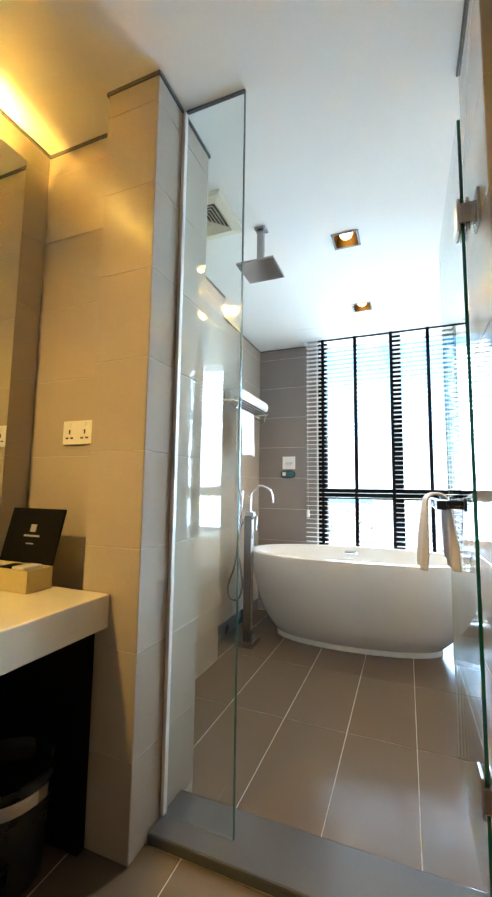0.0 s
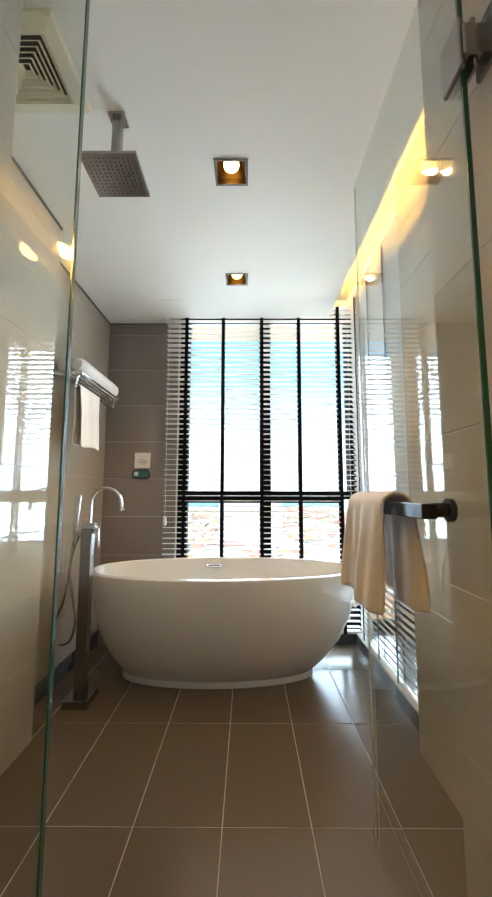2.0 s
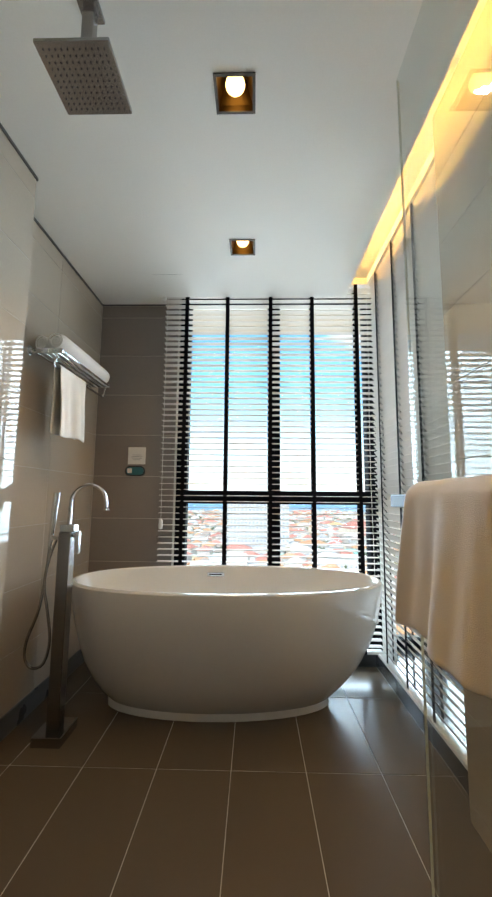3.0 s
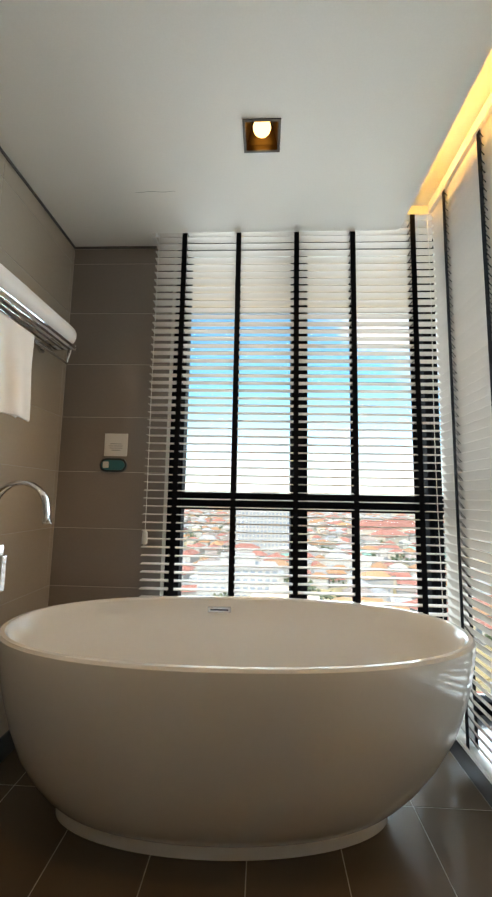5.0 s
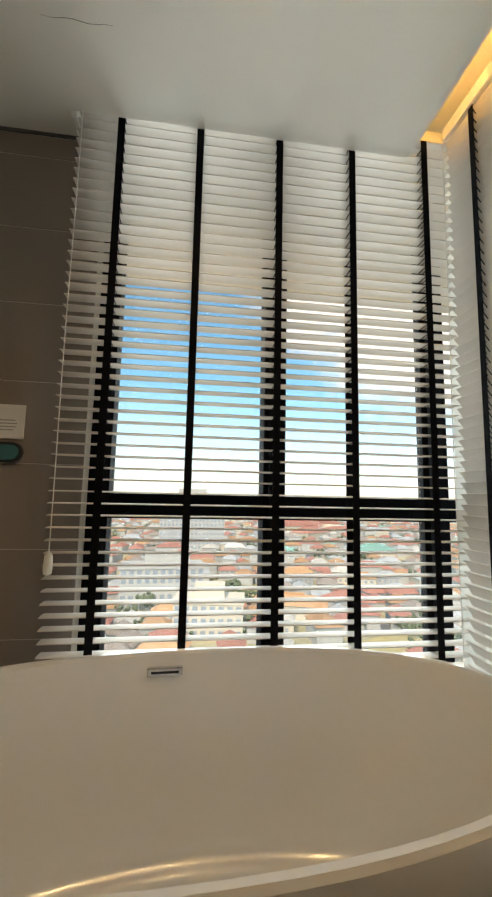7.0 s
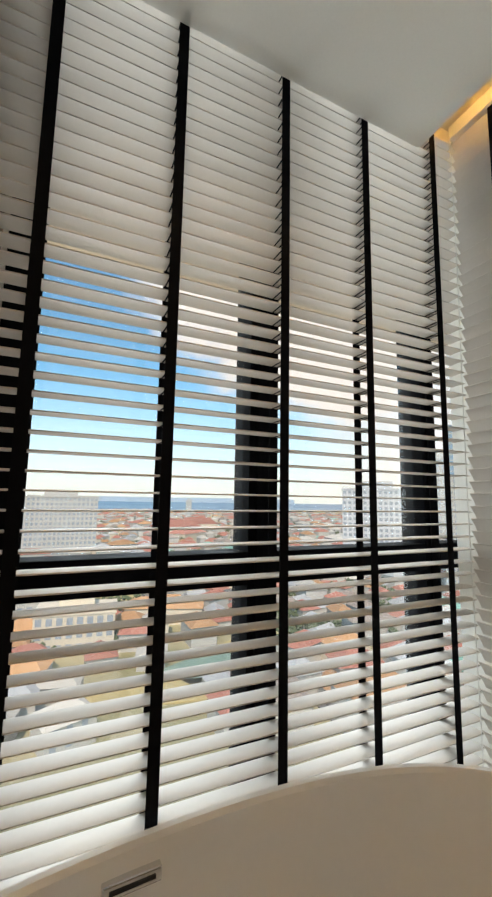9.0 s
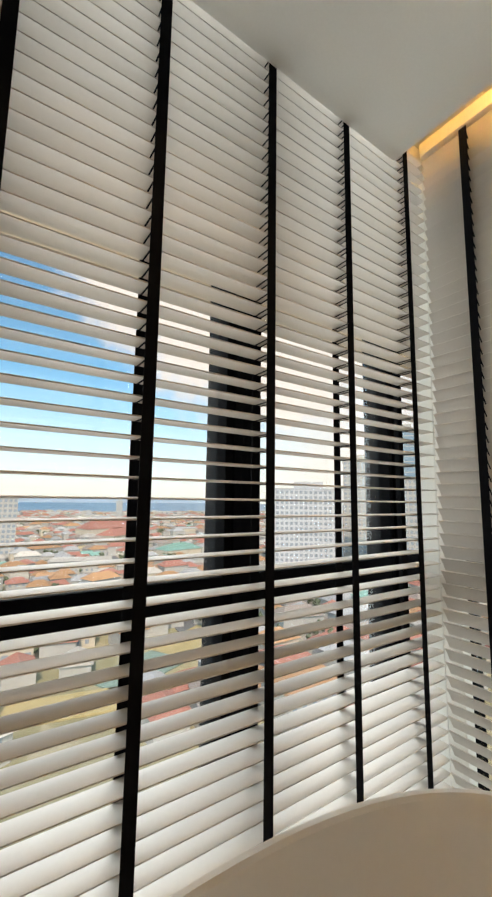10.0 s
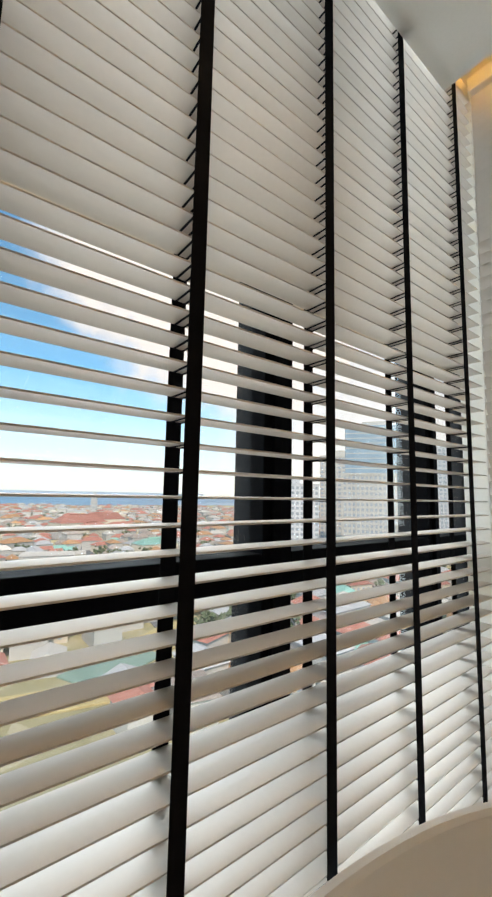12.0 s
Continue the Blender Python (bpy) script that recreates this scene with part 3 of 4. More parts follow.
def hinge(z):
    h = part("hinge", boxed(0.185, 0.194, 1.155, 1.215, z - 0.045, z + 0.045, bevel=0.003), M_steel, door)
    part("plate", boxed(0.206, 0.215, 1.155, 1.215, z - 0.045, z + 0.045, bevel=0.003), M_steel, h)
    part("knuckle", boxed(0.190, 0.233, 1.150, 1.171, z - 0.028, z + 0.028, bevel=0.003), M_steel, h)
    part("wall_plate", boxed(0.226, 0.2345, 1.125, 1.185, z - 0.045, z + 0.045, bevel=0.002), M_steel, h)


hinge(1.81)
hinge(0.42)
bar = part("towel_bar", boxed(0.118, 0.142, 1.22, 1.72, 1.053, 1.077, bevel=0.002), M_bar, door, "dark square towel bar")
for y in (1.28, 1.68):
    part("post", tube(bmesh.new(), [(0.13, y, 1.065), (0.195, y, 1.065)], 0.012, 16), M_bar, bar, smooth=True)
    part("rosette", tube(bmesh.new(), [(0.187, y, 1.065), (0.1945, y, 1.065)], 0.02, 20), M_bar, bar, smooth=True)

# ---- bath filler ----


def bath_filler(x, y):
    f = thing("bath_filler", (x, y, 0), "floor-standing chrome tub filler with hand shower and hose", "tap")
    part("base_plate", boxed(x - 0.065, x + 0.065, y - 0.085, y + 0.085, 0.0, 0.042, bevel=0.003), M_steel, f)
    part("column", boxed(x - 0.028, x + 0.028, y - 0.028, y + 0.028, 0.042, 0.90, bevel=0.002), M_steel, f)
    part("valve_block", boxed(x - 0.026, x + 0.042, y - 0.024, y + 0.024, 0.90, 0.935, bevel=0.003), M_chrome, f)
    pts = [(x + 0.008, y, 0.93), (x + 0.010, y, 1.04)]
    pts += [(x + 0.095 - 0.085 * math.cos(a), y, 1.04 + 0.085 * math.sin(a)) for a in (math.pi * k / 14 for k in range(1, 13))]
    pts += [(x + 0.180, y, 1.035), (x + 0.182, y, 1.01)]
    bm = tube(bmesh.new(), pts, 0.0085, 16)
    bmesh.ops.transform(bm, matrix=Matrix.Translation((0, y, 0)) @ Matrix.Diagonal((1, 1.9, 1, 1)) @ Matrix.Translation((0, -y, 0)), verts=bm.verts)
    s = part("spout", bm, M_chrome, f, smooth=True)
    part("aerator", tube(bmesh.new(), [(x + 0.182, y, 1.012), (x + 0.183, y, 1.003)], 0.014, 16), M_chrome, s, smooth=True)
    h = part("lever", boxed(x + 0.042, x + 0.062, y - 0.012, y + 0.012, 0.80, 0.905, bevel=0.003), M_chrome, f, "chrome lever handle")
    part("lever_stem", tube(bmesh.new(), [(x + 0.026, y, 0.885), (x + 0.046, y, 0.885)], 0.012, 14), M_chrome, h, smooth=True)
    b = part("holder", boxed(x - 0.085, x - 0.024, y - 0.012, y + 0.012, 0.862, 0.884, bevel=0.003), M_chrome, f)
    part("hand_shower", tube(bmesh.new(), [(x - 0.078, y - 0.002, 0.83), (x - 0.075, y, 0.885), (x - 0.064, y + 0.004, 1.085)], [0.010, 0.013, 0.016], 16), M_chrome, f, "chrome hand shower stick", smooth=True)
    ctrl = [(x - 0.078, y - 0.002, 0.83), (x - 0.085, y - 0.01, 0.70), (x - 0.10, y - 0.02, 0.55), (x - 0.145, y - 0.02, 0.42), (x - 0.150, y - 0.02, 0.34), (x - 0.115, y - 0.02, 0.295), (x - 0.06, y - 0.025, 0.32), (x - 0.035, y - 0.032, 0.42), (x - 0.055, y - 0.032, 0.55), (x - 0.078, y - 0.03, 0.66), (x - 0.068, y - 0.02, 0.78), (x - 0.045, y - 0.01, 0.862)]
    pts = []
    for i in range(len(ctrl) - 1):
        p0, p1, p2, p3 = (Vector(ctrl[max(0, min(len(ctrl) - 1, i + k))]) for k in (-1, 0, 1, 2))
        for q in range(6):
            u = q / 6
            pts.append(0.5 * (2 * p1 + (p2 - p0) * u + (2 * p0 - 5 * p1 + 4 * p2 - p3) * u * u + (3 * p1 - p0 - 3 * p2 + p3) * u ** 3))
    pts.append(Vector(ctrl[-1]))
    part("hose", tube(bmesh.new(), pts, 0.0065, 10), M_steel, f, "flexible metal hose", smooth=True)
    return f


bath_filler(-1.035, 2.835)

# ---- cloth ----


def cloth(bm, path, width_axis, w0, w1, wave, seed, steps=26, sub=4):
    """A sheet that follows a profile in one plane and runs from w0 to w1 along width_axis ('y'), with soft folds."""
    rnd = random.Random(seed)
    ph = [rnd.uniform(0, 6.28) for _ in range(4)]
    fine = []
    for i in range(len(path) - 1):
        for q in range(sub):
            u = q / sub
            fine.append((path[i][0] * (1 - u) + path[i + 1][0] * u, path[i][1] * (1 - u) + path[i + 1][1] * u))
    fine.append(path[-1])
    top = max(p[1] for p in fine)
    grid = []
    for k in range(steps + 1):
        u = k / steps
        row = []
        for x, z in fine:
            drop = min(1.0, (top - z) / 0.15)
            dx = wave * drop * (math.sin(9 * u + ph[0]) + 0.5 * math.sin(21 * u + ph[1] + 5 * z))
            dw = 0.35 * wave * drop * math.sin(14 * z + ph[2])
            dz = 0.006 * drop * math.sin(5 * u + ph[3]) + 0.002 * noise.noise(Vector((u * 9, z * 12, seed)))
            row.append(bm.verts.new((x + dx, w0 + (w1 - w0) * u + dw, z + dz)))
        grid.append(row)
    for a, b in zip(grid, grid[1:]):
        for k in range(len(a) - 1):
            bm.faces.new((a[k], a[k + 1], b[k + 1], b[k]))
    return bm


def thick(ob, t):
    m = ob.modifiers.new("thickness", "SOLIDIFY")
    m.thickness, m.offset = t, 1
    s = ob.modifiers.new("soft", "SUBSURF")
    s.levels = s.render_levels = 1
    return ob


arc = [(0.13 - 0.026 * math.cos(a), 1.067 + 0.024 * math.sin(a)) for a in (math.pi * k / 8 for k in range(9))]
path = [(0.088, 0.872), (0.093, 0.93), (0.099, 1.01)] + arc + [(0.160, 1.0), (0.165, 0.94), (0.168, 0.875)]
t = thing("hand_towel", (0.13, 1.5, 1.065), "small beige terry towel hung over the door's towel bar", "towel")
thick(part("cloth", cloth(bmesh.new(), path, "y", 1.355, 1.59, 0.009, 3), M_towel_beige, t, smooth=True), 0.007)

# ---- towel rack ----
RX0, RX1, RY0, RY1, RZ = -1.254, -1.085, 2.76, 3.40, 1.770
rack = thing("towel_rack", (-1.17, 3.08, RZ), "chrome hotel towel rack fixed on the tiled wall", "towel rack")
for k in range(5):
    x = RX1 - 0.034 * k
    part("rail", tube(bmesh.new(), [(x, RY0, RZ), (x, RY1, RZ)], 0.006, 12), M_chrome, rack, smooth=True)
for y in (RY0 + 0.01, RY1 - 0.01):
    arm = part("bracket", boxed(RX0, RX1 + 0.006, y - 0.005, y + 0.005, RZ - 0.012, RZ + 0.010, bevel=0.002), M_chrome, rack)
    part("wall_flange", tube(bmesh.new(), [(RX0 + 0.001, y, RZ), (RX0 + 0.012, y, RZ)], 0.024, 20), M_chrome, arm, smooth=True)
    part("drop_arm", tube(bmesh.new(), [(RX1 - 0.02, y, RZ - 0.008), (RX1 - 0.035, y, RZ - 0.075)], 0.005, 10), M_chrome, arm, smooth=True)
part("hanging_rail", tube(bmesh.new(), [(RX1 - 0.035, RY0 + 0.01, RZ - 0.075), (RX1 - 0.035, RY1 - 0.01, RZ - 0.075)], 0.006, 12), M_chrome, rack, smooth=True)


def towel_roll(name, x, y0, y1, z, rx, rz, label, seed):
    rnd = random.Random(seed)
    bm = bmesh.new()
    rings, n, m = [], 28, 18
    for i in range(m + 1):
        u = i / m
        e = min(1.0, math.sqrt(max(0.0, 1 - max(0, abs(2 * u - 1) - 0.86) ** 2 / 0.14 ** 2)) * 0.45 + 0.55)
        rings.append([bm.verts.new((x + rx * e * math.cos(a) * (1 + 0.03 * noise.noise(Vector((3 * u, math.cos(a), seed)))), y0 + (y1 - y0) * u, z + rz * e * math.sin(a) * (1 + 0.05 * noise.noise(Vector((4 * u, math.sin(a), seed + 5)))))) for a in (2 * math.pi * k / n for k in range(n))])
    loft(bm, rings)
    bm.faces.new(rings[0])
    bm.faces.new(list(reversed(rings[-1])))
    t = thing(name, (x, (y0 + y1) / 2, z - rz), label, "towel")
    part("cloth", bm, M_towel, t, smooth=True)
    # rolled edge seen at the end
    bm = bmesh.new()
    pts = [(x + rx * (0.15 + 0.7 * k / 40) * math.cos(k * 0.42), y0 - 0.001, z + rz * (0.15 + 0.7 * k / 40) * math.sin(k * 0.42)) for k in range(41)]
    part("rolled_edge", tube(bm, pts, 0.003, 6), M_towel, t)
    return t


towel_roll("rolled_towel", -1.128, 2.79, 3.42, 1.826, 0.048, 0.050, "white bath towel rolled on the rack", 4)
towel_roll("rolled_towel", -1.205, 2.80, 3.36, 1.821, 0.035, 0.045, "white bath towel rolled against the wall", 9)

xh = RX1 - 0.035
arc = [(xh - 0.012 * math.cos(a), RZ - 0.073 + 0.012 * math.sin(a)) for a in (math.pi * k / 6 for k in range(7))]
t = thing("hanging_towel", (xh, 2.95, RZ - 0.075), "white hand towel hung under the rack", "towel")
thick(part("cloth", cloth(bmesh.new(), [(xh - 0.022, 1.375), (xh - 0.018, 1.515), (xh - 0.014, 1.635)] + arc + [(xh + 0.014, 1.635), (xh + 0.018, 1.515), (xh + 0.022, 1.36)], "y", 2.80, 3.10, 0.007, 8), M_towel, t, smooth=True), 0.006)

# ---- card and emergency switch on the far wall ----
card = thing("notice_card", (-0.962, 3.65, 1.29), "small white notice card on the tiled wall", "card")
part("sheet", boxed(-1.023, -0.902, 3.646, 3.6495, 1.290, 1.408, bevel=0.001), M_paper, card)
for k, w in enumerate((0.030, 0.036, 0.034, 0.024)):
    part("printed_line", boxed(-0.962 - w, -0.962 + w, 3.6452, 3.6462, 1.352 - 0.011 * k, 1.3555 - 0.011 * k), M_print, card)

rod = thing("wall_switch", (-0.968, 3.65, 1.243), "black and teal pill-shaped wall switch below the card", "switch")


def pill(bm, x0, x1, z0, z1, ya, yb, n=12):
    r, zc = (z1 - z0) / 2, (z0 + z1) / 2
    ring = [(x1 - r + r * math.cos(a), zc + r * math.sin(a)) for a in (-math.pi / 2 + math.pi * k / n for k in range(n + 1))]
    ring += [(x0 + r + r * math.cos(a), zc + r * math.sin(a)) for a in (math.pi / 2 + math.pi * k / n for k in range(n + 1))]
    loft(bm, [[bm.verts.new((x, y, z)) for x, z in ring] for y in (yb, ya)])
    bm.verts.ensure_lookup_table()
    m = len(ring)
    bm.faces.new(bm.verts[m:2 * m])
    bm.faces.new(list(reversed(bm.verts[0:m])))
    return bm


part("surround", pill(bmesh.new(), -1.038, -0.898, 1.208, 1.278, 3.636, 3.6495), M_black_plastic, rod, smooth=True)
part("face", pill(bmesh.new(), -1.028, -0.908, 1.218, 1.268, 3.632, 3.6365), M_teal, rod, smooth=True)
part("knob", boxed(-1.018, -0.988, 3.624, 3.6325, 1.228, 1.260, bevel=0.003), M_white_plastic, rod, "white switch knob")

# ---- ceiling fittings ----


def downlight(x, y):
    d = thing("downlight", (x, y, H), "lit square recessed downlight with a dark golden baffle", "ceiling light", "ceiling downlights")
    bm = bmesh.new()
    o, i = 0.070, 0.060
    for a in ((-o, o, -o, -i), (-o, o, i, o), (-o, -i, -i, i), (i, o, -i, i)):
        box(bm, x + a[0], x + a[1], y + a[2], y + a[3], H - 0.004, H - 0.0005)
    part("frame", bm, M_dark_metal, d)
    bm = bmesh.new()
    rings = [[bm.verts.new((x + q * r, y + w * r, H + z)) for q, w in ((-1, -1), (1, -1), (1, 1), (-1, 1))] for r, z in ((0.0605, -0.003), (0.0605, 0.022), (0.040, 0.085), (0.040, 0.090), (0.0625, 0.0235), (0.0625, 0.021))]
    loft(bm, rings)
    part("baffle", bm, M_baffle, d, "dark golden reflector")
    part("back", boxed(x - 0.0395, x + 0.0395, y - 0.0395, y + 0.0395, H + 0.082, H + 0.086), M_baffle, d)
    part("bulb", lathe(bmesh.new(), [(0.034 * math.sin(a), 0.034 - 0.028 * math.cos(a)) for a in (0.15, 0.5, 0.85, 1.2, 1.55, 1.9, 2.25, 2.6)] + [(0.014, 0.075)], (x, y, H), 28), M_lamp, d, "glowing bulb", smooth=True)
    return d


dl = downlight(-0.222, 2.142)
copy_thing(dl, pose(-0.222, 2.988, H))
# third fitting is out of view, added to house the vanity fill light
copy_thing(dl, pose(-1.15, -0.30, H))

sx, sy, sz = -0.622, 1.898, 2.222
shower = thing("rain_shower", (sx, sy, H), "square chrome rain shower head hung from the ceiling", "shower head")
part("ceiling_flange", boxed(sx - 0.03, sx + 0.03, sy - 0.03, sy + 0.03, H - 0.010, H, bevel=0.002), M_steel, shower)
part("arm", boxed(sx - 0.018, sx + 0.014, sy - 0.016, sy + 0.016, sz + 0.03, H - 0.012, bevel=0.002), M_steel, shower)
part("swivel", tube(bmesh.new(), [(sx, sy, sz + 0.035), (sx, sy, sz + 0.008)], [0.014, 0.022], 18), M_steel, shower, smooth=True)
head = part("head", boxed(sx - 0.098, sx + 0.098, sy - 0.098, sy + 0.098, sz - 0.004, sz + 0.008, bevel=0.002), M_steel, shower)
bm = bmesh.new()
for i in range(11):
    for k in range(11):
        px, py = sx - 0.08 + 0.016 * i, sy - 0.08 + 0.016 * k
        lathe(bm, [(0.0018, -0.0062), (0.0028, -0.0036)], (px, py, sz), 8)
tagged(part("nozzle_field", bm, M_black_plastic, head), kind="stuff")

vx0, vx1, vy0, vy1 = -1.005, -0.705, 1.565, 1.865
vent = thing("exhaust_vent", ((vx0 + vx1) / 2, (vy0 + vy1) / 2, H), "cream plastic square exhaust vent with louvres", "vent")


def square_ring(bm, cx, cy, a, b, za, zb):
    """A four-sided louvre that slopes from half-width a at za to b at zb."""
    rings = [[bm.verts.new((cx + s * r, cy + q * r, z)) for s, q in ((-1, -1), (1, -1), (1, 1), (-1, 1))] for r, z in ((a, za), (b, zb), (b - 0.003, zb), (a - 0.003, za))]
    for p, q in zip(rings, rings[1:] + rings[:1]):
        for k in range(4):
            bm.faces.new((p[k], p[(k + 1) % 4], q[(k + 1) % 4], q[k]))
    return bm


vcx, vcy = (vx0 + vx1) / 2, (vy0 + vy1) / 2
bm = bmesh.new()
rings = [[bm.verts.new((vcx + s * r, vcy + q * r, z)) for s, q in ((-1, -1), (1, -1), (1, 1), (-1, 1))] for r, z in ((0.15, H), (0.15, H - 0.012), (0.145, H - 0.018), (0.105, H - 0.024), (0.102, H - 0.004))]
loft(bm, rings)
part("frame", bm, M_cream_plastic, vent)
part("dark_duct", boxed(vcx - 0.102, vcx + 0.102, vcy - 0.102, vcy + 0.102, H - 0.005, H - 0.002), M_black_plastic, vent)
for k in range(6):
    part("louvre", square_ring(bmesh.new(), vcx, vcy, 0.103 - 0.016 * k, 0.092 - 0.016 * k, H - 0.022, H - 0.008), M_cream_plastic, vent)

# lamp strip hidden in the ceiling cove
led = thing("cove_light_strip", (0.40, 2.45, H + 0.02), "warm light strip hidden in the ceiling cove", "light strip")
part("strip", boxed(0.395, 0.407, 1.42, 3.45, H + 0.021, H + 0.027), M_led, led)

# ---- vanity ----
counter = thing("vanity_counter", (-1.02, 0.1, 0.69), "thick cream stone vanity counter fixed to the tiled wall", "counter")
part("slab", boxed(-1.278, -0.765, -1.0, 1.034, 0.695, 0.79, bevel=0.004), M_counter, counter)
# black sheet added to stand in for the darkness below the slab
part("support_panel", boxed(-1.278, -0.812, 1.005, 1.033, FZ, 0.69, bevel=0.002), M_black_box, counter, "black panel added to darken the space under the counter")

mirror = thing("vanity_mirror", (-1.27, 0.05, 1.0), "large frameless wall mirror above the vanity", "mirror")
part("backing", boxed(-1.279, -1.262, -0.95, 1.03, 0.93, 2.30), M_black_plastic, mirror)
part("plate", boxed(-1.262, -1.256, -0.96, 1.04, 0.92, 2.325, bevel=0.001), M_mirror, mirror)
vled = thing("mirror_light", (-1.27, 0.1, 2.30), "warm light strip behind the top of the vanity mirror", "light strip")
part("strip", boxed(-1.277, -1.265, -0.9, 0.95, 2.301, 2.309), M_led_vanity, vled)

sock = thing("wall_socket", (-1.04, 1.16, 1.29), "white double wall socket above the counter", "socket")
part("plate", boxed(-1.110, -0.974, 1.150, 1.1595, 1.250, 1.336, bevel=0.003), M_white_plastic, sock)
for cx in (-1.077, -1.008):
    for dx, dz, w, h in ((0, 0.012, 0.003, 0.008), (-0.011, -0.010, 0.006, 0.003), (0.011, -0.010, 0.006, 0.003)):
        part("slot", boxed(cx + dx - w, cx + dx + w, 1.1488, 1.1502, 1.283 + dz - h, 1.283 + dz + h), M_black_plastic, sock)
    part("rocker", boxed(cx - 0.006, cx + 0.006, 1.1465, 1.1502, 1.315, 1.328, bevel=0.001), M_white_plastic, sock)

bx0, bx1, by0, by1, bz = -1.225, -0.973, 0.925, 1.015, 0.79
gift = thing("amenity_box", ((bx0 + bx1) / 2, (by0 + by1) / 2, bz), "open black and gold amenity box on the counter", "box")
part("tray_front", boxed(bx0, bx1, by0, by0 + 0.006, bz, bz + 0.065, bevel=0.001), M_gold_box, gift)
part("tray_back", boxed(bx0, bx1, by1 - 0.006, by1, bz, bz + 0.065, bevel=0.001), M_gold_box, gift)
for a in (bx0, bx1 - 0.006):
    part("tray_side", boxed(a, a + 0.006, by0 + 0.006, by1 - 0.006, bz, bz + 0.065, bevel=0.001), M_gold_box, gift)
part("tray_floor", boxed(bx0 + 0.006, bx1 - 0.006, by0 + 0.006, by1 - 0.006, bz, bz + 0.004), M_black_box, gift)
bm = boxed(-0.1175, 0.1175, -0.004, 0.004, 0.0, 0.178, bevel=0.002)
bmesh.ops.transform(bm, matrix=pose((bx0 + bx1) / 2, by1 + 0.006, bz + 0.062, -14), verts=bm.verts)
lid = part("lid", bm, M_black_box, gift, "black upright lid")
bm = bmesh.new()
for k, (w, h) in enumerate(((0.012, 0.012), (0.034, 0.003), (0.016, 0.002))):
    box(bm, -w, w, -0.0052, -0.0042, 0.112 - 0.025 * k - h, 0.112 - 0.025 * k + h)
bmesh.ops.transform(bm, matrix=pose((bx0 + bx1) / 2, by1 + 0.006, bz + 0.062, -14), verts=bm.verts)
part("printed_mark", bm, M_print, lid)
for k in range(3):
    part("sachet", boxed(bx0 + 0.03 + 0.065 * k, bx0 + 0.08 + 0.065 * k, by0 + 0.02, by0 + 0.09, bz + 0.03 + 0.004 * k, bz + 0.058 + 0.005 * k, bevel=0.004), M_white_plastic if k != 1 else M_black_box, gift)

bin_x, bin_y = -0.965, 0.89
bin_ob = thing("waste_bin", (bin_x, bin_y, FZ), "black waste bin with a chrome band under the counter", "bin")
part("bucket", lathe(bmesh.new(), [(0.105, 0.0), (0.125, 0.26), (0.127, 0.265), (0.118, 0.265), (0.10, 0.01)], (bin_x, bin_y, FZ), 40), M_black_plastic, bin_ob, smooth=True)
part("band", lathe(bmesh.new(), [(0.1235, 0.205), (0.1285, 0.207), (0.1300, 0.240), (0.1255, 0.242)], (bin_x, bin_y, FZ), 40), M_chrome, bin_ob, "polished chrome band", smooth=True)

# ---- the city below ----
GZ = -48.0


def ground_material(name, a, b, c, scale):
    m = material(name, a, 0.9)
    n, l = m.node_tree.nodes, m.node_tree.links
    co = n.new("ShaderNodeTexCoord")
    t1, t2 = n.new("ShaderNodeTexNoise"), n.new("ShaderNodeTexVoronoi")
    t1.inputs["Scale"].default_value, t1.inputs["Detail"].default_value = scale, 8
    t2.inputs["Scale"].default_value = scale * 5
    l.new(co.outputs["Object"], t1.inputs["Vector"])
    l.new(co.outputs["Object"], t2.inputs["Vector"])
    r = n.new("ShaderNodeValToRGB")
    r.color_ramp.elements[0].position, r.color_ramp.elements[0].color = 0.38, (*a, 1)
    r.color_ramp.elements[1].position, r.color_ramp.elements[1].color = 0.62, (*b, 1)
    l.new(t1.outputs["Fac"], r.inputs[0])
    mx = n.new("ShaderNodeMix")
    mx.data_type = "RGBA"
    l.new(t2.outputs["Color"], mx.inputs[0])
    l.new(r.outputs[0], mx.inputs[6])
    mx.inputs[7].default_value = (*c, 1)
    l.new(mx.outputs[2], n["Principled BSDF"].inputs["Base Color"])
    return m


M_ground = ground_material("city_ground", (0.26, 0.23, 0.10), (0.60, 0.47, 0.23), (0.46, 0.39, 0.25), 0.012)
M_sea = material("sea", (0.03, 0.14, 0.26), 0.35, vary=0.1, scale=0.002, fine=0.02)
# the pale blue puts the air's haze into the hills' colour
M_hazed_hills = material("hazed_far_hills", (0.42, 0.52, 0.60), 1.0, vary=0.1, scale=0.003, fine=0.03)
M_road = material("asphalt_road", (0.16, 0.16, 0.16), 0.9, vary=0.12, scale=0.1, fine=2)
M_canopy = material("tree_canopy", (0.10, 0.125, 0.06), 0.9, vary=0.3, scale=0.2, fine=2.0)
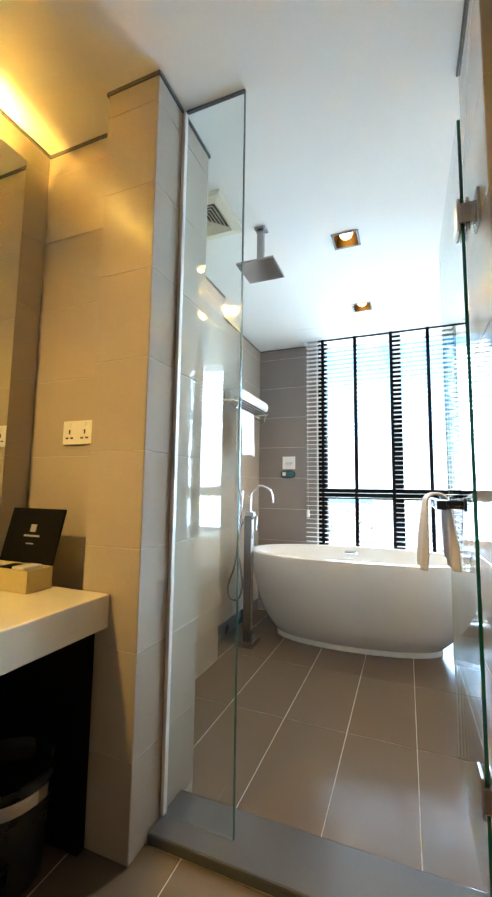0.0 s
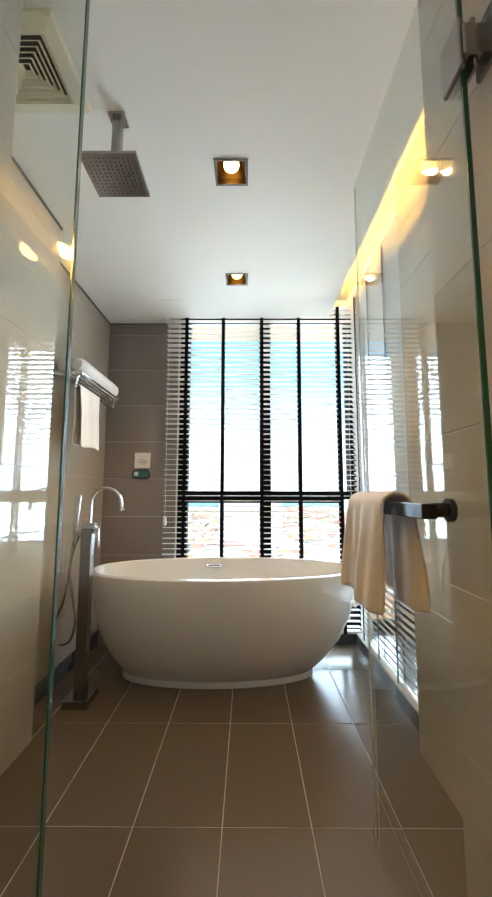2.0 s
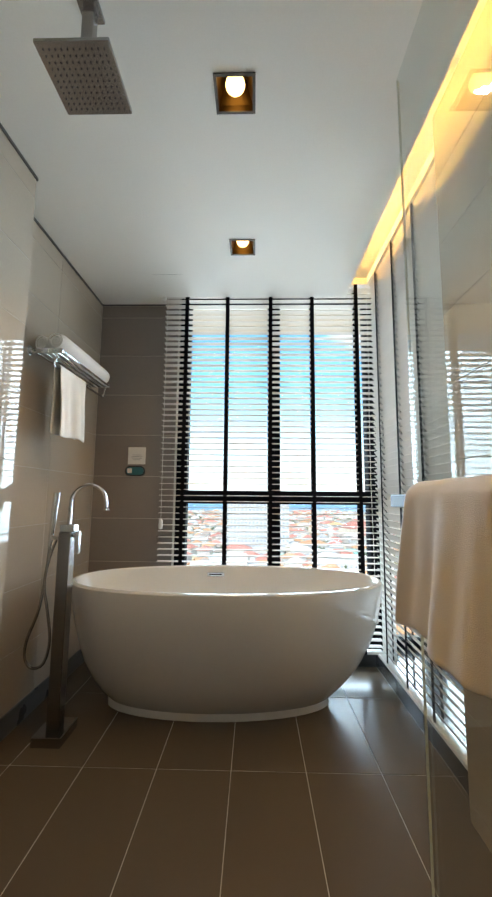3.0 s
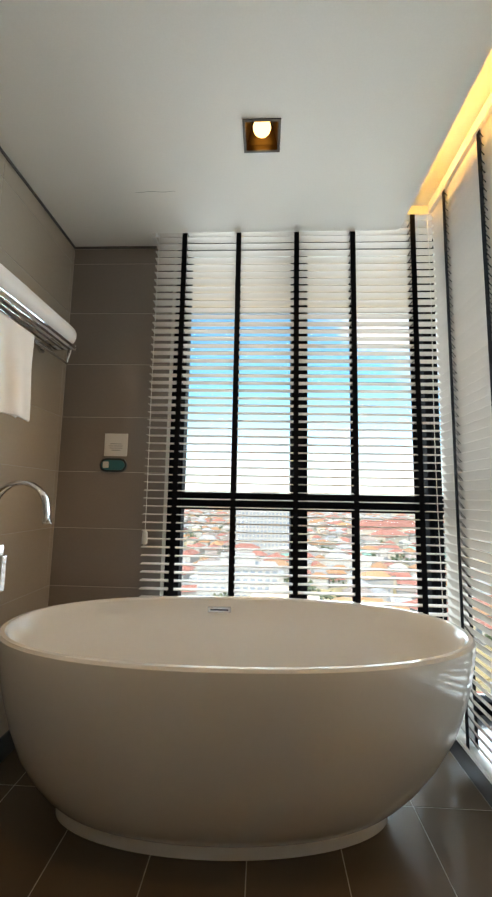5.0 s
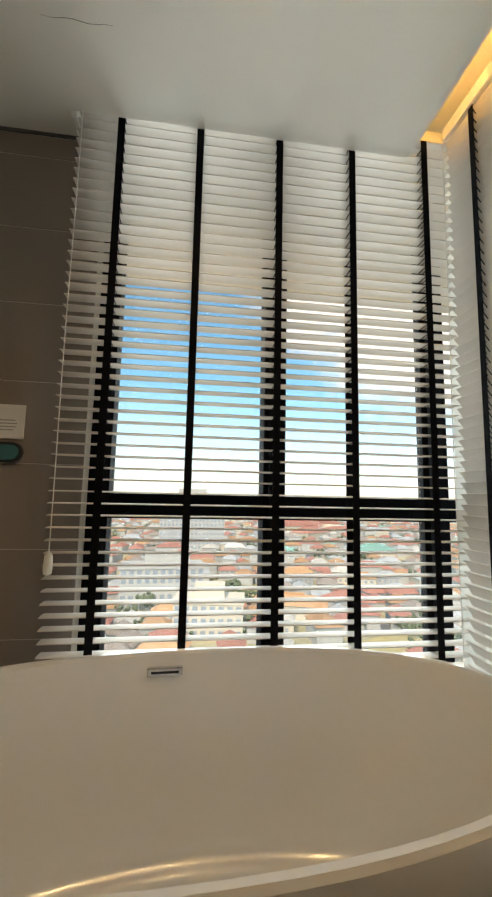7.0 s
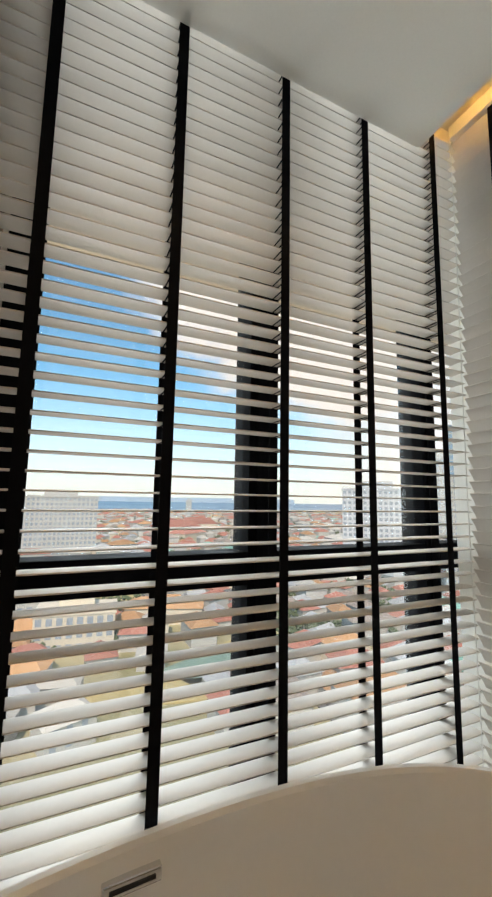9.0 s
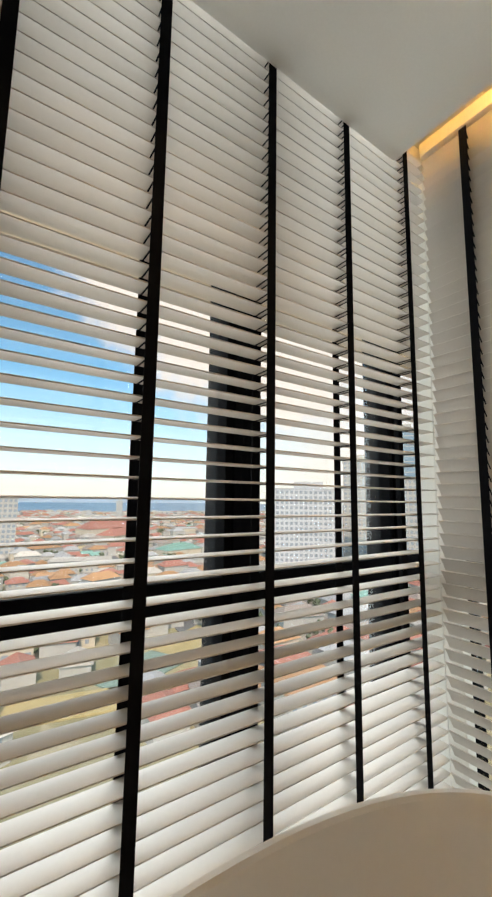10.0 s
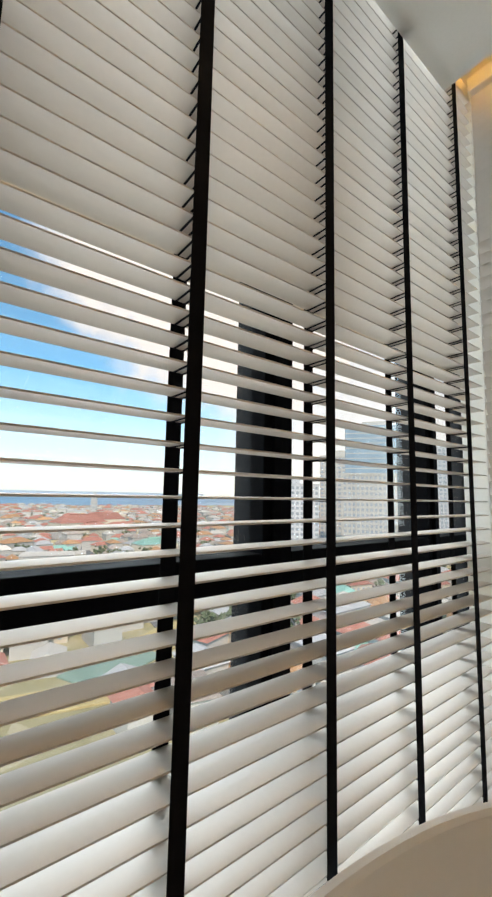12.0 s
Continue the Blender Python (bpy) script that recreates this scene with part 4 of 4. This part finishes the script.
ROOFS = [material("red_roof", (0.44, 0.17, 0.12), 0.8, vary=0.15, scale=0.2, fine=2, spread=0.25), material("orange_roof", (0.52, 0.27, 0.13), 0.8, vary=0.15, scale=0.2, fine=2, spread=0.2),
         material("brown_roof", (0.38, 0.30, 0.25), 0.8, vary=0.15, scale=0.2, fine=2, spread=0.2), material("grey_roof", (0.42, 0.41, 0.40), 0.7, vary=0.12, scale=0.2, fine=2, spread=0.2),
         material("green_roof", (0.22, 0.44, 0.36), 0.7, vary=0.12, scale=0.2, fine=2, spread=0.2), material("pale_roof", (0.58, 0.52, 0.45), 0.8, vary=0.12, scale=0.2, fine=2, spread=0.2)]
M_facade = material("pale_facade", (0.50, 0.47, 0.43), 0.8, vary=0.08, scale=0.1, fine=1, spread=0.1)
M_facade_cream = material("cream_facade", (0.66, 0.56, 0.44), 0.8, vary=0.08, scale=0.1, fine=1, spread=0.1)
M_facade_grey = material("blue_grey_facade", (0.54, 0.55, 0.57), 0.8, vary=0.08, scale=0.1, fine=1, spread=0.1)
# paler than dark glass: distance haze is put into this colour
M_city_glass = material("tower_window", (0.33, 0.37, 0.41), 0.2, vary=0.2, scale=0.3, fine=2)
M_blue_roof = material("blue_grey_crown", (0.22, 0.33, 0.42), 0.4, vary=0.1, scale=0.1)

ground = structure("ground", boxed(-3000, 4600, -1500, 1500, GZ - 2, GZ), M_ground, "city ground with gardens and streets", "ground")
water = structure("water", boxed(-3000, 4600, 1500, 4300, GZ - 4, GZ - 1), M_sea, "blue sea beyond the city", "sea")
# low haze-coloured strip, added to close the gap up to the horizon
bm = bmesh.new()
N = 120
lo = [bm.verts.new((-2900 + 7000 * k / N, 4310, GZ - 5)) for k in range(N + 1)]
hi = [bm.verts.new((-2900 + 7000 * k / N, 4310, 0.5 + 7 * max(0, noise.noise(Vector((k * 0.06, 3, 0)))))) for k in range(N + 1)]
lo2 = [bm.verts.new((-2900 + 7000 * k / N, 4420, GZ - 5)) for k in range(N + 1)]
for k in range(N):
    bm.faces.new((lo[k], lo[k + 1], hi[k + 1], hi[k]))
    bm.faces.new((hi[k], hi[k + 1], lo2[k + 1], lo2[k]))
backdrop = structure("backdrop", bm, M_hazed_hills, "far coast on the horizon with haze in its blue colour", "hills")

for k, (x0, y0, x1, y1, w) in enumerate(((-400, 170, 700, 250, 11), (60, 60, 180, 900, 9), (-250, 420, 900, 520, 9), (300, 60, 420, 700, 10))):
    d = Vector((x1 - x0, y1 - y0, 0))
    s = Vector((-d.y, d.x, 0)).normalized() * w / 2
    bm = bmesh.new()
    a, b = Vector((x0, y0, GZ + 0.25)), Vector((x1, y1, GZ + 0.25))
    q = [a - s, b - s, b + s, a + s]
    up = [bm.verts.new(v + Vector((0, 0, 0.05 * k))) for v in q]
    dn = [bm.verts.new(v - Vector((0, 0, 0.25))) for v in q]
    bm.faces.new(up)
    for i in range(4):
        bm.faces.new((dn[i], dn[(i + 1) % 4], up[(i + 1) % 4], up[i]))
    structure("road", bm, M_road, "grey asphalt street between the houses", "road")


def house_mesh_walls(w, d, h):
    bm = boxed(-w / 2, w / 2, -d / 2, d / 2, 0, h)
    return bm


def house_roof(w, d, h, rise, hip):
    bm = bmesh.new()
    e = 0.6
    c = [bm.verts.new((sx_ * (w / 2 + e), sy_ * (d / 2 + e), h)) for sx_, sy_ in ((-1, -1), (1, -1), (1, 1), (-1, 1))]
    r = [bm.verts.new((-w / 2 + hip * d / 2, 0, h + rise)), bm.verts.new((w / 2 - hip * d / 2, 0, h + rise))]
    for f in ((c[0], c[1], r[1], r[0]), (c[2], c[3], r[0], r[1]), (c[1], c[2], r[1]), (c[3], c[0], r[0]), (c[3], c[2], c[1], c[0])):
        bm.faces.new(f)
    return bm


rnd = random.Random(11)
HOUSE_KINDS = []
for w, d, h, rise, hip in ((10, 8, 5.5, 2.6, 0.8), (13, 9, 6.5, 2.8, 0.9), (16, 10, 8, 3.0, 0.6), (9, 8, 4, 2.2, 0.0), (22, 14, 9, 3.2, 0.9), (30, 16, 10, 1.6, 0.3)):
    wm = [mesh_of("wall", house_mesh_walls(w, d, h), m) for m in (M_facade, M_facade_cream)]
    rm = [mesh_of("roof", house_roof(w, d, h, rise, hip), m) for m in ROOFS]
    bm = bmesh.new()
    for k in range(int(w / 3)):
        for z in ((1.2, 2.6),) if h < 5 else ((1.2, 2.6), (3.9, 5.2)):
            xw = -w / 2 + 1.5 + 3 * k
            box(bm, xw - 0.6, xw + 0.6, -d / 2 - 0.06, -d / 2 + 0.02, *z)
    win = mesh_of("window_row", bm, M_city_glass)
    HOUSE_KINDS.append((wm, rm, win, h, max(w, d)))

spots, rest = [], []
KEEP_CLEAR = ((20, 128, 26), (11, 112, 30), (27, 150, 30), (5, 210, 42), (-3.5, 190, 38), (3, 150, 28), (15.2, 540, 62), (18.2, 600, 60), (16.8, 480, 48), (25, 350, 38), (14, 175, 32))
CLEAR = [(d * math.sin(radians(a)), d * math.cos(radians(a)), c) for a, d, c in KEEP_CLEAR]
ROOF_LABEL = ("red", "orange", "brown", "grey", "green", "pale")
for i in range(6500):
    az, dist = radians(rnd.uniform(-34, 66)), 95 + 1300 * rnd.random() ** 1.5
    x, y = dist * math.sin(az), dist * math.cos(az)
    if y < 60:
        continue
    k = rnd.choices(range(6), (7, 5, 3, 6, 1.5, 0.6))[0]
    size = HOUSE_KINDS[k][4]
    if any((x - a) ** 2 + (y - b) ** 2 < (0.47 * (size + c)) ** 2 for a, b, c in spots + CLEAR):
        continue
    spots.append((x, y, size))
    ri = rnd.choices(range(6), (9, 4, 4, 4, 0.4, 4))[0]
    wi = rnd.randrange(2)
    if len(spots) > 280:
        rest.append((x, y, k, ri, wi, rnd.choice((0, 20, -15, 90, 75))))
        continue
    ho = thing("house", (x, y, GZ), "distant city house with a %s roof" % ROOF_LABEL[ri], "house", "city houses")
    ho.rotation_euler = (0, 0, radians(rnd.choice((0, 20, -15, 90, 75))))
    for nm, me in (("wall", HOUSE_KINDS[k][0][wi]), ("roof", HOUSE_KINDS[k][1][ri]), ("window_row", HOUSE_KINDS[k][2])):
        o = new(nm, me)
        o.parent = ho


# the houses farther off, joined by roof colour
HOUSE_SIZES = ((10, 8, 5.5, 2.6, 0.8), (13, 9, 6.5, 2.8, 0.9), (16, 10, 8, 3.0, 0.6), (9, 8, 4, 2.2, 0.0), (22, 14, 9, 3.2, 0.9), (30, 16, 10, 1.6, 0.3))
for ri in range(6):
    verts, faces, slots = [], [], []
    for x, y, k, r, wi, turn in rest:
        if r != ri:
            continue
        w, d, h, rise, hip = HOUSE_SIZES[k]
        m = pose(x, y, GZ, 0, 0, turn)
        b = len(verts)
        for z in (0, h):
            verts += [m @ Vector((q * w / 2, p * d / 2, z)) for q, p in ((-1, -1), (1, -1), (1, 1), (-1, 1))]
        verts += [m @ Vector((q * (w / 2 + 0.6), p * (d / 2 + 0.6), h + 0.02)) for q, p in ((-1, -1), (1, -1), (1, 1), (-1, 1))]
        verts += [m @ Vector((-w / 2 + hip * d / 2, 0, h + rise)), m @ Vector((w / 2 - hip * d / 2, 0, h + rise))]
        for f in ((0, 1, 5, 4), (1, 2, 6, 5), (2, 3, 7, 6), (3, 0, 4, 7)):
            faces.append([b + i for i in f])
            slots.append(0)
        for f in ((8, 9, 13, 12), (10, 11, 12, 13), (9, 10, 13), (11, 8, 12)):
            faces.append([b + i for i in f])
            slots.append(1)
    me = bpy.data.meshes.new("far_houses")
    me.from_pydata(verts, [], faces)
    me.materials.append(M_facade)
    me.materials.append(ROOFS[ri])
    me.polygons.foreach_set("material_index", slots)
    tagged(new("far_houses", me), "far city houses with %s roofs" % ROOF_LABEL[ri], "houses", kind="stuff")


def tower(x, y, w, d, h, turn, floors, cols, mat, crown, label):
    t = thing("apartment_tower", (x, y, GZ), label, "building")
    t.rotation_euler = (0, 0, radians(turn))

    def sub(name, bm, m, parent, lab=""):
        o = new(name, mesh_of(name, bm, m))
        o.parent = parent
        return tagged(o, lab) if lab else o
    body = sub("wall", boxed(-w / 2, w / 2, -d / 2, d / 2, 0, h), mat, t)
    fh, cw = h / floors, w / cols
    pane = mesh_of("window", boxed(-cw * 0.30, cw * 0.30, -0.12, 0.05, -fh * 0.28, fh * 0.28), M_city_glass)
    for f in range(floors):
        for c in range(cols):
            o = new("window", pane)
            o.location = (-w / 2 + cw * (c + 0.5), -d / 2, fh * (f + 0.55))
            o.parent = body
    bm = boxed(-w / 2 - 0.4, w / 2 + 0.4, -d / 2 - 0.4, d / 2 + 0.4, h, h + 1.4)
    box(bm, -w * 0.22, w * 0.22, -d * 0.22, d * 0.22, h + 1.4, h + 6)
    sub("roof", bm, mat, t)
    if crown:
        top = sub("crown", boxed(-w * 0.46, w * 0.5, -d * 0.42, d * 0.42, h + 1.4, h + 30, bevel=0.4), M_blue_roof, t, "blue-grey glazed top storeys")
        for k in range(9):
            sub("floor_band", boxed(-w * 0.465, w * 0.505, -d * 0.425, d * 0.425, h + 4 + 3 * k, h + 4.5 + 3 * k), mat, top)
        sub("roof_box", boxed(-w * 0.15, w * 0.3, -d * 0.2, d * 0.2, h + 30, h + 33), mat, top)
    return t


def at_bearing(az, dist):
    return dist * math.sin(radians(az)), dist * math.cos(radians(az))


for az, dist, w, d, h, turn, floors, cols, mat, crown, label in (
        (0.3, 350, 54, 16, 48, 2, 13, 17, M_facade, False, "long white apartment block with a grid of windows"),
        (42.9, 290, 46, 18, 56.5, -42, 16, 14, M_facade_grey, False, "pale apartment block with tall dark window bays"),
        (50.4, 330, 30, 18, 80, -48, 24, 9, M_facade, False, "slender pale tower between two others"),
        (54.5, 255, 32, 22, 62, -54, 20, 13, M_facade, True, "tall white tower with a blue-grey glass top"),
        (-3.5, 190, 36, 14, 17, 6, 5, 11, M_facade, False, "low white apartment block with rows of windows"),
        (3.0, 150, 24, 12, 12, -8, 3, 8, M_facade_cream, False, "small cream office block with a flat roof"),
        (62, 420, 34, 22, 96, -55, 26, 10, M_facade_grey, False, "tall pale tower beyond the others"),
        (17.0, 1000, 14, 14, 42, -20, 12, 5, M_facade, False, "distant slim tower near the coast"),
        (-14, 520, 40, 16, 36, 14, 9, 12, M_facade_cream, False, "cream apartment block with rows of windows")):
    x, y = at_bearing(az, dist)
    tower(x, y, w, d, h, turn, floors, cols, mat, crown, label)



def hall(az, dist, w, d, h, rise, turn, roof, label):
    """A long hall under a hipped roof."""
    x, y = at_bearing(az, dist)
    t = thing("hall", (x, y, GZ), label, "building")
    t.rotation_euler = (0, 0, radians(turn))
    for name, bm, mat in (("wall", house_mesh_walls(w, d, h), M_facade_cream), ("roof", house_roof(w, d, h, rise, 0.7), roof), ("ridge_vent", boxed(-w * 0.2, w * 0.2, -0.8, 0.8, h + rise - 0.5, h + rise + 0.7), roof)):
        o = new(name, mesh_of(name, bm, mat))
        o.parent = t


hall(15.2, 540, 60, 30, 12, 9, 15, ROOFS[0], "large hall with a broad red roof")
hall(18.2, 600, 56, 28, 12, 9, -10, ROOFS[0], "large hall with a broad red roof")
hall(16.8, 480, 44, 24, 9, 7, 40, ROOFS[0], "red-roofed hall beside the larger ones")
hall(25.0, 350, 34, 18, 8, 4, 10, ROOFS[4], "market hall with a green roof")
hall(14.0, 175, 30, 14, 6, 3, -20, ROOFS[1], "long hall with an orange roof")
M_court = material("green_court", (0.20, 0.30, 0.24), 0.8, vary=0.1, scale=0.2, fine=3)
M_sand = material("ochre_sand", (0.50, 0.38, 0.17), 0.95, vary=0.15, scale=0.15, fine=2)


def lot(name, az, dist, w, d, turn, mat, label, category):
    """A flat lot laid on the ground."""
    x, y = at_bearing(az, dist)
    bm = boxed(-w / 2, w / 2, -d / 2, d / 2, 0.0, 0.5, bevel=0.1)
    bmesh.ops.transform(bm, matrix=pose(x, y, GZ, 0, 0, turn), verts=bm.verts)
    structure(name, bm, mat, label, category)


lot("pavement", 20, 128, 26, 15, 25, M_court, "green painted sports court between the houses", "court")
lot("ground", 11, 112, 34, 12, -12, M_sand, "bare ochre building lot", "ground")
lot("ground", 27, 150, 30, 16, 30, M_sand, "bare ochre lot beside the court", "ground")
lot("ground", 5, 210, 44, 22, 10, M_sand, "wide ochre yard between the blocks", "ground")

# trees between the houses, uneven clumps of small crowns
bm = bmesh.new()
verts, faces = [], []
for i in range(650):
    az, dist = radians(rnd.uniform(-34, 66)), 140 + 900 * rnd.random()
    cx, cy, r = dist * math.sin(az), dist * math.cos(az), rnd.uniform(2.2, 5.0)
    for k in range(24):
        ox, oy, oz = rnd.gauss(0, 0.6) * r, rnd.gauss(0, 0.6) * r, r * rnd.uniform(0.6, 1.5)
        s = r * rnd.uniform(0.14, 0.36)
        base = len(verts)
        pts = [(0, 0, 1), (0, 0, -1)] + [(math.cos(a + k), math.sin(a + k), 0.2 * math.sin(3 * a)) for a in (2 * math.pi * q / 5 for q in range(5))]
        for p in pts:
            j = rnd.uniform(0.75, 1.25) * s
            verts.append((cx + ox + p[0] * j, cy + oy + p[1] * j, GZ + oz + p[2] * j))
        for q in range(5):
            faces.append((base, base + 2 + q, base + 2 + (q + 1) % 5))
            faces.append((base + 1, base + 2 + (q + 1) % 5, base + 2 + q))
bm.free()
me = bpy.data.meshes.new("trees")
me.from_pydata(verts, [], faces)
me.materials.append(M_canopy)
tagged(new("trees", me), "green tree crowns scattered between the city houses", "trees", kind="stuff")

# ---- tiles, last ----
Z0, Z1 = 0.0, H - 0.012
tiles(floor, (-1.26, 1.30, -0.0015), (1.90, 0, 0), (0, 2.35, 0), 0.2955, 0.598, 0.4355, 0.745, M_floor_tile, gap=0.0035, name="floor_tile")
tiles(floor_dry, (-1.28, -1.5, FZ - 0.0015), (2.88, 0, 0), (0, 2.615, 0), 0.2955, 0.598, 0.4355, 0.30, M_floor_tile, gap=0.0035, name="floor_tile")


def wall_tiles(parent, origin, u, base, mat=None, shift=0.0, shift_z=None):
    tiles(parent, (origin[0], origin[1], base), u, (0, 0, Z1 - base), 0.571, 0.2855, shift, (shift_z if shift_z is not None else 0.066 - base), mat or M_wall_tile, gap=0.003, stagger=0.0, name="wall_tile")


wall_tiles(wall_left, (-1.2615, 2.5), (0, 1.15, 0), 0.0, shift=0.55)
wall_tiles(wall_shower, (-1.1115, 1.385), (0, 1.115, 0), 0.0)
wall_tiles(wall_shower, (-1.11, 2.4985), (-0.15, 0, 0), 0.0)
wall_tiles(wall_vanity_end, (-0.870, 1.3835), (-0.24, 0, 0), 0.0)
wall_tiles(wall_vanity_end, (-1.28, 1.1615), (0.41, 0, 0), FZ, shift=0.41)
wall_tiles(pillar_left, (-0.870, 1.0365), (0.205, 0, 0), FZ)
wall_tiles(pillar_left, (-0.6665, 1.035), (0, 0.35, 0), FZ)
wall_tiles(pillar_left, (-0.665, 1.3835), (-0.205, 0, 0), 0.0)
wall_tiles(pillar_right, (0.2365, 1.385), (0, -0.35, 0), FZ)
wall_tiles(pillar_right, (0.235, 1.0365), (0.765, 0, 0), FZ)
wall_tiles(pillar_right, (0.58, 1.3835), (-0.345, 0, 0), 0.0)
tiles(wall_right, (0.5815, 2.42, 0.0), (0, -1.035, 0), (0, 0, 2.64), 0.571, 0.2855, 0.0, 0.066, M_wall_tile, name="wall_tile")
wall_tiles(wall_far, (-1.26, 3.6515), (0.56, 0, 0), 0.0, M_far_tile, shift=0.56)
wall_tiles(wall_vanity, (-1.2815, -1.44), (0, 2.6, 0), FZ)
